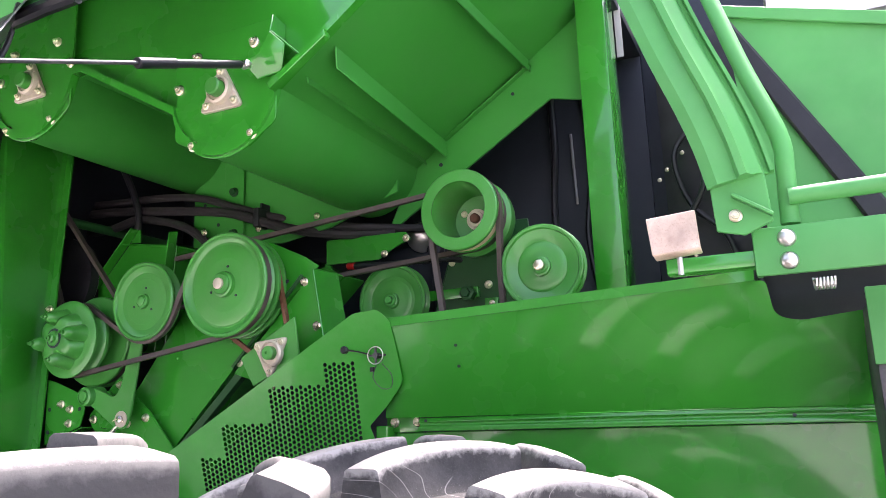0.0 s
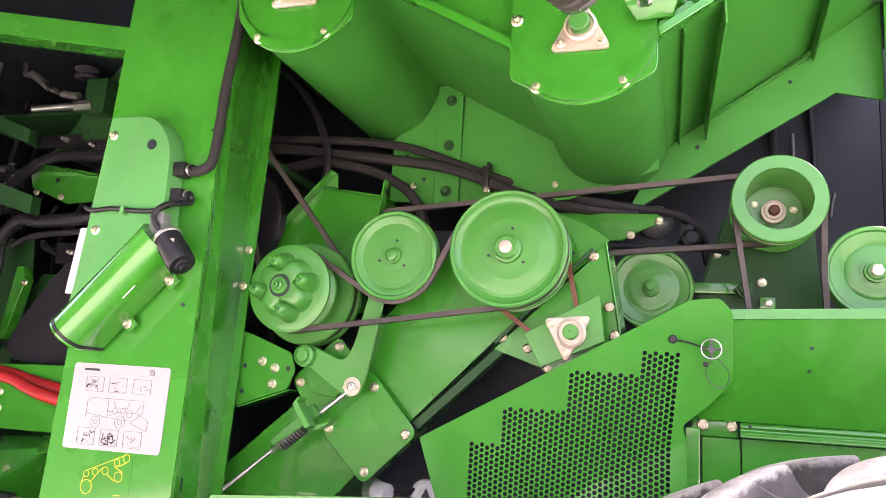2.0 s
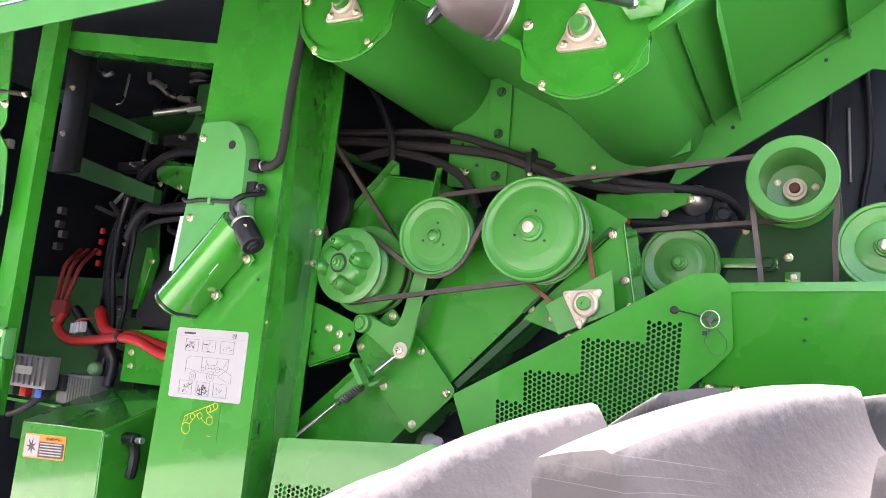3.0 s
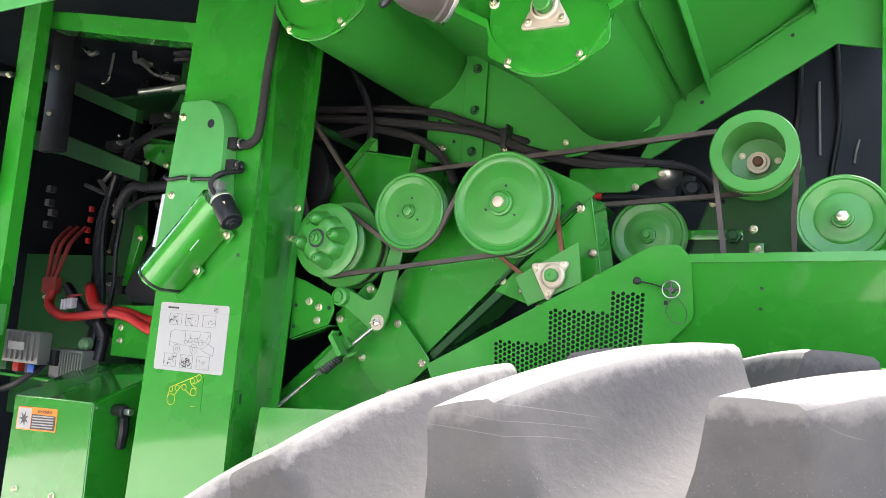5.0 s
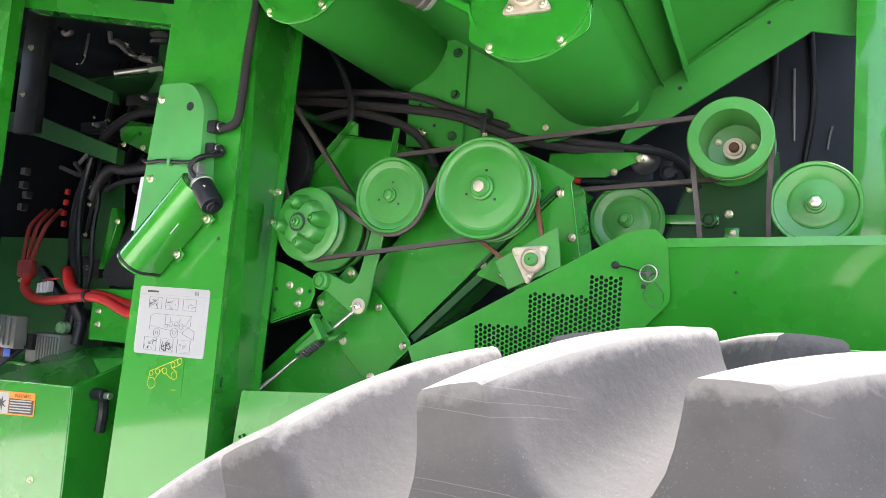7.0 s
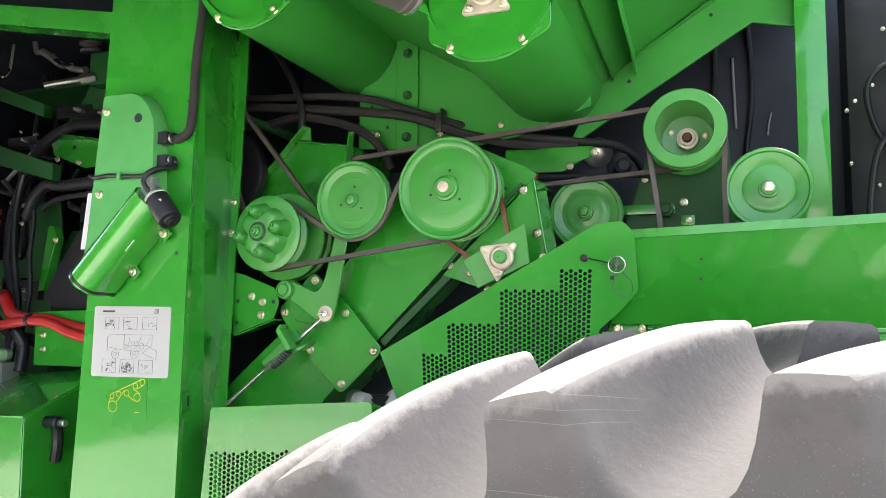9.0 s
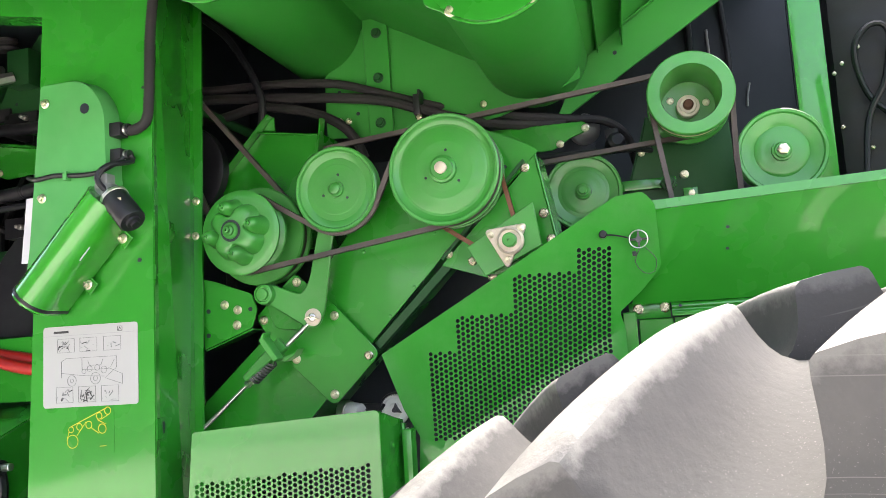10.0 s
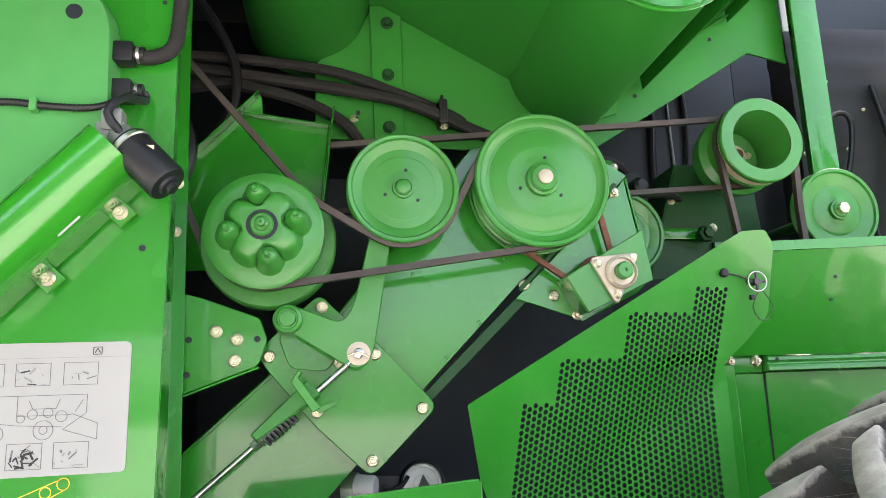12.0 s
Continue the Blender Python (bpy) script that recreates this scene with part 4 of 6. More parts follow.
bolt(mp, -0.790, 2.672, 2.336, 0.95)
bolt(mp, -0.93, 2.672, 2.43, 0.8)
part("clip", box(-0.80, -0.75, 2.65, 2.671, 2.245, 2.285, 0.003), GREEN, mp)
bolt(mp, -0.772, 2.65, 2.265, 0.7)

# ---- perforated guard ----
def guard_y(u, v):
    """The upper part leans back towards the fold, the lower part hangs upright."""
    return min(3.182 + 0.2218 * u - 0.3854 * v, 2.25)


def on_guard(u, v, d):
    return (u, guard_y(u, v) + d, v)


def in_perf(u, v):
    """The stepped field of holes, in the flat sheet before it is folded."""
    if u < -1.560 and 1.385 < v < 1.497:
        return False
    if -1.177 < u < -1.073:
        return v < 2.054
    if -1.376 < u <= -1.177:
        return v < 1.995
    if -1.560 < u <= -1.376:
        return v < 1.880
    return -1.647 < u <= -1.560 and v < 1.774


def folded(u, v):
    """Above the fold the columns of holes run a little aslant."""
    return (u + 0.10 * max(0.0, v - 2.418 - 0.5755 * u), v)


guard = thing("perforated_guard", (-1.35, 2.15, 1.2), "green folded sheet steel guard with staggered round perforations", "guard")
g_out = rounded([(-1.757, 1.779), (-1.016, 2.196), (-0.94, 2.204), (-0.908, 2.168), (-0.905, 1.99), (-0.967, 1.922), (-1.036, 1.862), (-1.024, 1.815), (-1.024, 1.16), (-1.70, 1.16), (-1.700, 1.42), (-1.685, 1.512), (-1.720, 1.60)],
                [0.004, 0.01, 0.012, 0.012, 0.015, 0.015, 0.01, 0.004, 0.004, 0.004, 0.004, 0.006, 0.003], 3)
part("screen", sheet(g_out, [[folded(*p) for p in loop] for loop in holes_grid(in_perf, -1.640, -1.06, 1.195, 2.06, du=0.0153, dv=0.0160, r=0.0068)] + [ring_loop(-1.620, 1.424, 0.016, 14)], on_guard, 0.002), LIT_GREEN, guard)
part("grommet", lathe([(0.020, 0), (0.022, 0.004), (0.015, 0.006), (0.013, -0.006)], (-1.620, 2.249, 1.424), n=24), LAMP, guard)
lt = part("latch_pin", merged(rod((-0.963, 2.148, 2.070), (-0.963, 2.20, 2.070), 0.009, 14),
                              box(-0.990, -0.932, 2.156, 2.161, 2.0675, 2.0735, 0.001), box(-0.966, -0.960, 2.150, 2.156, 2.045, 2.095, 0.001)), LAMP, guard, "zinc latch pin with a ring")
part("ring", tube([(-0.963 + 0.026 * math.cos(a), 2.150, 2.070 + 0.026 * math.sin(a)) for a in [i * math.pi / 8 for i in range(17)]], 0.0018, 8), STEEL, lt)
part("lanyard", tube([(-1.058, 2.136, 2.090), (-1.02, 2.142, 2.084), (-0.985, 2.152, 2.074)], 0.0025, 6), BLACK, lt)
part("lanyard_end", lathe([(0.012, 0), (0.012, 0.01), (0.008, 0.014)], (-1.062, 2.141, 2.091), n=14), BLACK, lt)
part("wire_loop", tube([(-0.963, 2.155, 2.04), (-0.978, 2.160, 2.005), (-0.955, 2.172, 1.972), (-0.925, 2.178, 1.975), (-0.918, 2.168, 2.01), (-0.945, 2.158, 2.045)], 0.0014, 6), LAMP, lt)
part("wire_clip", box(-0.984, -0.972, 2.152, 2.164, 2.022, 2.036, 0.002), BLACK, lt)

# ---- side panels ----
side = thing("side_panel", (-0.3, 2.2, 1.0), "long glossy green side panel with a folded top edge", "panel")
pts = rounded([(-0.915, 2.152), (0.105, 2.188), (0.135, 2.185), (0.145, 2.10), (0.20, 2.085), (0.345, 2.10), (0.345, 1.88), (-1.0, 1.884)], [0, 0.01, 0.012, 0.03, 0.02, 0, 0, 0], 4)


def lean(z):
    return 2.152 + (2.16 - z) * 0.44 if z < 2.16 else 2.152


part("upper_sheet", loft([[(x, lean(z), z) for x, z in pts], [(x, lean(z) + 0.005, z) for x, z in pts]]), GREEN, side)
part("top_fold", loft([[(-0.93, 2.150, 2.152), (-0.93, 2.150, 2.178), (-0.93, 2.216, 2.186), (-0.93, 2.216, 2.182), (-0.93, 2.156, 2.168)],
                       [(0.11, 2.144, 2.187), (0.11, 2.144, 2.214), (0.11, 2.212, 2.222), (0.11, 2.212, 2.218), (0.11, 2.150, 2.204)]]), GREEN, side)
rail = thing("rail", (-0.3, 2.27, 1.83), "green grooved ledge along the side panel", "rail")
ledge = [(2.287, 1.892), (2.250, 1.880), (2.245, 1.869), (2.252, 1.865), (2.252, 1.859), (2.245, 1.855), (2.245, 1.841), (2.287, 1.8385)]
part("ledge", bevelled(loft([[(x, y, z) for y, z in ledge] for x in (-0.885, 0.345)]), 0.0015, 1), GREEN, rail)
part("end_strap", box(-1.012, -0.888, 2.276, 2.288, 1.838, 1.888, 0.003), GREEN, rail)
for x in (-0.983, -0.904):
    bolt(rail, x, 2.276, 1.869, 0.95)
for x, y, z in ((-0.713, 2.158, 2.086), (-0.717, 2.184, 2.027), (-0.86, 2.244, 1.872), (0.16, 2.243, 1.86)):
    part("hole", lathe([(0.005, 0), (0.005, 0.002)], (x, y, z), n=10), INNER, rail)
rail.location += Vector((0.0, 0.027, 0.0))
lower = thing("lower_panel", (-0.3, 2.3, 0.75), "glossy green lower side panel behind the tyre", "panel")
part("sheet", prism([(-0.879, 0.75), (0.62, 0.75), (0.62, 1.838), (-0.879, 1.838)], 2.278, 2.284, 0.002), GREEN, lower)
part("edge_strip", prism([(-0.985, 0.75), (-0.882, 0.75), (-0.882, 1.837), (-0.985, 1.837)], 2.282, 2.290, 0.003), GREEN, lower)
part("gap_strip", prism([(-1.03, 0.75), (-0.99, 0.75), (-0.99, 1.86), (-1.03, 1.86)], 2.235, 2.31, 0.003), GREEN, lower)

lower.location += Vector((0.0, 0.027, 0.0))

# ---- low guard box beside the tyre ----
lbox = thing("guard_box", (-2.04, 2.1, 0.8), "green guard box with a perforated front", "guard")


def on_box(u, v, d):
    return (u, 1.925 + 0.185 * (u + 2.306) + d, v)


bo = rounded([(-2.372, 0.8), (-2.308, 1.583), (-1.757, 1.620), (-1.748, 1.612), (-1.750, 0.8)], [0, 0.01, 0.01, 0.01, 0], 3)
part("front", sheet(bo, holes_grid(lambda u, v: v < 1.432 + (u + 2.3) * 0.06 and u > -2.303 - (1.43 - v) * 0.02 and u < -1.778, -2.298, -1.77, 1.14, 1.50), on_box, 0.002), GREEN, lbox)
part("top", slab([(-2.308, 1.926, 1.583), (-1.752, 2.028, 1.619), (-1.735, 2.2, 1.57), (-2.30, 2.2, 1.56)], -0.005), GREEN, lbox)
part("side", slab([(-1.750, 2.029, 1.612), (-1.751, 2.029, 0.8), (-1.738, 2.2, 0.8), (-1.735, 2.2, 1.57)], 0.005), GREEN, lbox)
part("hinge_post", merged(box(-1.742, -1.725, 2.19, 2.21, 0.8, 1.56, 0.003), box(-1.72, -1.69, 2.15, 2.2, 0.8, 1.545, 0.003)), GREEN, lbox)

# ---- small gearbox in the gap ----
gb = thing("gear_motor", (-1.9, 2.5, 1.45), "small motor with a white toothed wheel in the gap", "motor")
gc = (-1.850, 2.46, 1.563)
part("gear", lathe([(0.050, -0.02), (0.050, 0.0), (0.044, 0.001), (0.042, -0.003), (0.024, -0.003), (0.022, 0.002), (0.010, 0.002)], gc, n=48), GEAR, gb, "white plastic gear wheel")
for i in range(44):
    a = 2 * math.pi * i / 44
    x, z = gc[0] + 0.0515 * math.cos(a), gc[2] + 0.0515 * math.sin(a)
    part("tooth", box(x - 0.0018, x + 0.0018, 2.461, 2.48, z - 0.0018, z + 0.0018, 0), GEAR, gb)
part("housing_ring", lathe([(0.0545, -0.024), (0.0545, 0.004), (0.059, 0.006), (0.061, 0.0), (0.061, -0.024)], gc, n=48, close=True), BLACK, gb, "black ring round the gear")
part("dog", merged(slab([(-1.862, 2.455, 1.555), (-1.848, 2.452, 1.588), (-1.836, 2.452, 1.566), (-1.826, 2.455, 1.552)], 0.008), rod((-1.85, 2.46, 1.563), (-1.85, 2.445, 1.563), 0.008, 10)), LAMP, gb, "worn steel drive dog")
part("can", lathe([(0.030, -0.02), (0.034, -0.01), (0.034, 0.035), (0.030, 0.042)], (-2.015, 2.47, 1.560), (1, -0.35, -0.1), n=28), GEAR, gb, "white motor can")
part("can_cap", lathe([(0.037, -0.045), (0.039, -0.03), (0.038, -0.012), (0.030, -0.010)], (-2.015, 2.47, 1.560), (1, -0.35, -0.1), n=28), STEEL, gb, "bright crimped motor end")
part("bracket", box(-2.05, -1.80, 2.485, 2.50, 1.44, 1.585, 0.003), BLACK, gb)
part("rear_bar", rod((-1.9, 2.5, 1.5), (-1.9, 3.3, 1.5), 0.02, 12), BLACK, gb)
part("lever", merged(tube([(-1.955, 2.45, 1.548), (-1.93, 2.445, 1.553), (-1.905, 2.45, 1.562), (-1.888, 2.455, 1.585)], 0.006, 8), tube([(-1.955, 2.452, 1.57), (-1.94, 2.447, 1.553), (-1.925, 2.45, 1.545)], 0.004, 6)), BLACK, gb)

gb.location += Vector((0.016, -0.033, 0.013))

# ---- rounded cover and tube on the column ----
cover = thing("gear_cover", (-2.65, 1.87, 2.1), "pale green moulded cover bolted to the column", "cover")
co = rounded([(-2.752, 2.690), (-2.59, 2.690), (-2.518, 2.60), (-2.512, 2.37), (-2.50, 2.30), (-2.80, 2.05), (-2.81, 2.10), (-2.80, 2.16)], [0.012, 0.07, 0.05, 0.02, 0, 0.01, 0.01, 0.01], 6)
cb = [(-2.655 + (x + 2.655) * 1.045, 2.40 + (z - 2.40) * 1.03) for x, z in co]
part("shell", bevelled(loft([[(x, 1.886, z) for x, z in cb], [(x, 1.82, z) for x, z in co]]), 0.008, 3), COVER, cover)
bolt(cover, -2.733, 1.820, 2.630, 0.9)
bolt(cover, -2.748, 1.820, 2.328, 0.9)
part("hole", lathe([(0.0165, 0.0), (0.0165, 0.0015)], (-2.587, 1.820, 2.596), n=20), INNER, cover)
for z in (2.523, 2.440):
    part("socket", merged(box(-2.515, -2.475, 1.838, 1.88, z - 0.022, z + 0.022, 0.005), rod((-2.48, 1.86, z), (-2.455, 1.86, z), 0.017, 14)), BLACK, cover, "black cable socket")
    part("clamp", lathe([(0.0185, 0.008), (0.0185, 0.014)], (-2.478, 1.86, z), (1, 0, 0), n=16), STEEL, cover)

pipe = thing("tube_guard", (-2.6, 1.86, 1.95), "glossy green half-round tube guard bolted on tabs", "guard")
pa, pb = Vector((-2.488, 1.80, 2.294)), Vector((-2.755, 1.80, 2.017))
d = (pb - pa).normalized()
w = Vector((-d.z, 0, d.x))
if w.z < 0:
    w = -w
sec = []
for i in range(15):
    a = radians(-8 + 196 * i / 14)
    sec.append((0.066 * math.cos(a), 0.068 * math.sin(a)))
sec = [(0.066, -0.075)] + sec + [(-0.066, -0.075)]
outer = lambda o, k: [o + w * (a * k) + Vector((0, -1, 0)) * (b * k) for a, b in sec]
body = part("shell", merged(loft([outer(pa, 1), outer(pb, 1)]), loft([outer(pb, 1.02), outer(pb + d * 0.012, 1.02), outer(pb + d * 0.02, 0.9)])), GLOSS, pipe)
part("rim", loft([outer(pb - d * 0.004, 1.035), outer(pb + d * 0.006, 1.035)]), BLACK, pipe, "black edge trim")
for t in (0.21, 0.69):
    o = pa + (pb - pa) * t - w * 0.064
    o.y = 1.87
    part("tab", slab([o + w * 0.02 - d * 0.022, o + w * 0.02 + d * 0.022, o - w * 0.035 + d * 0.022, o - w * 0.035 - d * 0.022], 0.006), GLOSS, pipe)
    bolt(pipe, (o - w * 0.012).x, 1.862, (o - w * 0.012).z, 0.95)
p = pa + (pb - pa) * 0.42 - w * 0.058
part("sticker", slab([Vector((p.x, 1.772, p.z)) - d * 0.026 + w * 0.006, Vector((p.x, 1.772, p.z)) + d * 0.026 + w * 0.006, Vector((p.x, 1.776, p.z)) + d * 0.026 - w * 0.006, Vector((p.x, 1.776, p.z)) - d * 0.026 - w * 0.006], 0.001, 0), WHITE, pipe)
part("ring", tube([pb + d * 0.015 + w * 0.06 + Vector((0.018 * math.cos(a), 0, 0.018 * math.sin(a))) for a in [i * math.pi / 6 for i in range(13)]], 0.0025, 6), STEEL, pipe)

motor = thing("electric_motor", (-2.42, 1.78, 2.2), "black electric motor with a steel clamp on the tube guard", "motor")
m0, m1 = Vector((-2.462, 1.785, 2.302)), Vector((-2.378, 1.765, 2.213))
d = (m1 - m0)
ln = d.length
part("can", lathe([(0.037, 0), (0.040, 0.004), (0.040, ln - 0.006), (0.037, ln - 0.001), (0.022, ln), (0.02, ln + 0.006), (0.012, ln + 0.008), (0.011, ln + 0.016)], m0, d, n=36), BLACK, motor)
part("clamp_ring", lathe([(0.0402, 0.006), (0.043, 0.008), (0.043, 0.016), (0.0402, 0.018)], m0, d, n=36), STEEL, motor)
part("gear_head", merged(lathe([(0.024, -0.03), (0.03, -0.02), (0.031, 0.004)], m0, d, n=20), box(-2.52, -2.465, 1.775, 1.80, 2.30, 2.345, 0.006), box(-2.51, -2.47, 1.77, 1.81, 2.325, 2.37, 0.006)), ALU, motor, "cast aluminium gear head")
part("lead", tube([m0 + Vector((-0.005, -0.02, 0.01)), m0 + Vector((-0.03, -0.03, 0.05)), m0 + Vector((-0.01, -0.01, 0.09)), Vector((-2.45, 1.86, 2.42)), Vector((-2.455, 1.86, 2.44))], 0.009, 8), BLACK, motor)
part("sticker", box(-2.418, -2.402, 1.744, 1.7455, 2.262, 2.285, 0), CREAM, motor)

# cables on the column
solo("cable_sleeve", tube([(-2.36, 1.866, 3.15), (-2.362, 1.866, 2.98), (-2.38, 1.866, 2.80), (-2.388, 1.866, 2.62), (-2.40, 1.866, 2.545), (-2.44, 1.864, 2.520), (-2.475, 1.862, 2.522)], 0.016, 12, ribs=0.04, step=0.006), HOSE,
     "dark braided cable sleeve clipped to the column", "cable", "cables")
solo("cable", tube([(-2.82, 1.84, 2.405), (-2.76, 1.812, 2.388), (-2.69, 1.808, 2.392), (-2.62, 1.808, 2.385), (-2.54, 1.812, 2.385), (-2.49, 1.83, 2.41), (-2.465, 1.852, 2.438)], 0.0075, 8, ribs=0.08, step=0.004), BLACK,
     "thin black corrugated cable across the cover", "cable", "cables")
solo("cable_tie", box(-2.652, -2.638, 1.796, 1.819, 2.372, 2.40, 0.003), COVER, "green cable clip on the cover", "clip")
solo("pale_tag", slab([(-2.858, 1.870, 2.347), (-2.79, 1.870, 2.347), (-2.81, 1.870, 2.137), (-2.880, 1.870, 2.137)], 0.006), GREYTAG, "pale grey plastic tag beside the column", "tag")

# ---- twin tyres ----
LUGS = 26


def lug_mesh(sign, wr, drop, bow):
    """One tread lug from the shoulder to the middle, with scooped flanks that run down to the next lug; sign picks the half of the tread."""
    rows, n = [], 16
    scoop = ((0.02, 0.10), (0.055, 0.28), (0.10, 0.46), (0.17, 0.64), (0.28, 0.80), (0.45, 0.92), (0.70, 0.98), (1.0, 1.0))
    for i in range(n + 1):
        s = i / n
        yy = -HALF + s * (HALF - 0.012)
        ang = -0.236 + 0.172 * s + bow * math.sin(s * math.pi)
        crown = wr - 0.075 - (drop + 0.044) * (abs(yy) / HALF) ** 1.6
        top = wr - drop * (abs(yy) / HALF) ** 2.4
        half = 0.030 + 0.006 * (1 - s) ** 2 + 0.005 * s
        reach = 0.112 - 0.03 * s
        ring = []
        for side in (-1, 1):
            flank = [(half - 0.006, top), (half, top - 0.004)]
            flank += [(half + 0.001 + reach * a, top - 0.004 - (top - crown) * b) for a, b in scoop]
            flank.append((half + reach, crown - 0.04))
            ring += [(side * k, r) for k, r in (flank[::-1] if side < 0 else [(0, top + 0.001)] + flank)]
        rows.append([Vector((r * math.sin(ang + k / wr), sign * yy, r * math.cos(ang + k / wr))) for k, r in ring])
    low = [Vector((v.x, 0, v.z)).normalized() * 0.89 + Vector((0, v.y + sign * 0.004, 0)) for v in rows[0]]
    bm = loft([low] + rows)
    bmesh.ops.bevel(bm, geom=[e for e in bm.edges if e.calc_face_angle(0) > 0.8], offset=0.005, segments=2, affect="EDGES", clamp_overlap=True)
    for f in bm.faces:  # the worn top carries the chalky dust
        c = f.calc_center_median()
        top = wr - drop * (min(HALF, abs(c.y)) / HALF) ** 2.4
        f.material_index = 1 if c.xz.length > top - 0.012 and f.normal.dot(Vector((c.x, 0, c.z)).normalized()) > 0.45 else 0
    return bm


def make_wheel(y, label, rubber, turn, wr, drop, bow, chalk):
    at = Vector((WC[0], y, WC[2]))
    wheel = thing("wheel", at, label, "wheel", "twin wheels")
    prof = [(0.50, 0.20), (0.55, 0.22), (0.64, 0.25), (0.76, 0.268), (0.87, 0.266), (0.922, 0.258), (0.938, 0.24), (0.962, 0.19), (0.977, 0.1), (0.982, 0.0)]
    prof = prof + [(r, -d) for r, d in reversed(prof[:-1])]
    tyre = part("tyre", lathe(prof, at, (0, 1, 0), n=128, close=True), rubber, wheel)
    part("rim", lathe([(0.51, 0.22), (0.52, 0.24), (0.49, 0.23), (0.45, 0.2), (0.42, 0.05), (0.18, 0.02), (0.16, -0.02), (0.42, -0.05), (0.45, -0.2), (0.52, -0.24), (0.51, -0.22)],
                      at, (0, 1, 0), n=64, close=True), YELLOW, wheel, "yellow painted wheel disc")
    for sign, off in ((1, 0.0), (-1, 0.5)):
        bm = lug_mesh(sign, wr, drop, bow)
        me = bpy.data.meshes.new("lug")
        bm.to_mesh(me)
        bm.free()
        finish(me, rubber, 50)
        me.materials.append(chalk)
        for i in range(LUGS):
            ob = new("lug", me)
            ob.parent = tyre
            ob.location = at - base[tyre]
            ob.rotation_euler = (0, 2 * math.pi * (i + off) / LUGS + turn, 0)


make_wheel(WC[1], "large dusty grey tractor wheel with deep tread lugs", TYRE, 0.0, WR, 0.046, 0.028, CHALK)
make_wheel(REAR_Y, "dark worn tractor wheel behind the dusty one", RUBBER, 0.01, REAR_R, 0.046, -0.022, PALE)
axle = solo("axle", rod((WC[0], 0.6, WC[2]), (WC[0], 2.45, WC[2]), 0.15, 32, 0.01), SHADED, "axle tube carrying the twin wheels, green with shade in its colour", "axle")

# ---- hoses behind the pulleys ----
def hose(pts, r, label, mat=None, name="hose", ribs=0.02):
    return solo(name, tube(pts, r, 10, ribs=ribs, step=0.01), mat or HOSE, label, "hose", "hoses")


hose([(-2.72, 2.62, 2.90), (-2.565, 2.60, 2.882), (-2.288, 2.59, 2.862), (-2.051, 2.575, 2.822), (-1.855, 2.57, 2.752), (-1.70, 2.60, 2.70), (-1.60, 2.645, 2.677), (-1.40, 2.66, 2.63), (-1.2, 2.74, 2.612), (-1.06, 2.80, 2.60), (-0.98, 2.88, 2.55), (-0.95, 2.95, 2.45)], 0.017, "dark sleeved hydraulic hose along the back panel")
hose([(-2.72, 2.60, 2.85), (-2.565, 2.58, 2.835), (-2.347, 2.57, 2.805), (-2.052, 2.56, 2.762), (-1.856, 2.55, 2.722), (-1.719, 2.555, 2.672), (-1.60, 2.585, 2.632), (-1.42, 2.66, 2.60), (-1.2, 2.74, 2.59)], 0.020, "dark sleeved hydraulic hose along the back panel")
hose([(-2.72, 2.59, 2.76), (-2.554, 2.57, 2.752), (-2.40, 2.56, 2.772), (-2.327, 2.56, 2.762), (-2.17, 2.56, 2.722), (-2.053, 2.56, 2.664), (-1.99, 2.57, 2.60), (-1.96, 2.6, 2.52)], 0.019, "dark sleeved hose bending down behind the pulleys")
hose([(-2.60, 2.53, 3.16), (-2.50, 2.525, 3.07), (-2.42, 2.52, 2.95), (-2.375, 2.52, 2.86), (-2.352, 2.525, 2.77), (-2.37, 2.53, 2.66), (-2.43, 2.55, 2.58)], 0.015, "black hose dropping from the trough", BLACK)
hose([(-2.75, 2.55, 2.70), (-2.6, 2.5, 2.62), (-2.52, 2.48, 2.45), (-2.50, 2.5, 2.2), (-2.53, 2.55, 1.9)], 0.022, "dark hose behind the column", HOSE)
thin_hose = hose([(-1.346, 2.66, 2.462), (-1.2, 2.655, 2.452), (-1.05, 2.65, 2.446), (-0.92, 2.66, 2.442), (-0.85, 2.75, 2.42)], 0.012, "thin black hose with a red end cap", BLACK)
part("end_cap", rod((-1.372, 2.66, 2.464), (-1.338, 2.66, 2.462), 0.014, 14, 0.003), RED, thin_hose, "red plastic end cap")
solo("pale_tape", lathe([(0.0235, 0), (0.0235, 0.03)], (-1.630, 2.640, 2.684), (1, 0.15, -0.2), n=16), TIE, "pale tape band round a hose", "tape")
solo("hose_clamp", merged(box(-1.735, -1.708, 2.53, 2.60, 2.645, 2.725, 0.006), box(-1.725, -1.715, 2.56, 2.615, 2.72, 2.75, 0.002)), BLACK, "black plastic hose clamp on the back panel", "clamp")
clips = thing("clip_bolts", (-1.8, 2.62, 2.6), "small zinc clip bolts on the back panel", "bolt")
for x, y, z in ((-1.483, 2.612, 2.673), (-2.06, 2.612, 2.682), (-1.72, 2.55, 2.64), (-2.0, 2.55, 2.66)):
    bolt(clips, x, y, z, 0.8)
part("white_clip", box(-2.56, -2.47, 2.69, 2.70, 2.808, 2.822, 0.002), WHITE, clips)

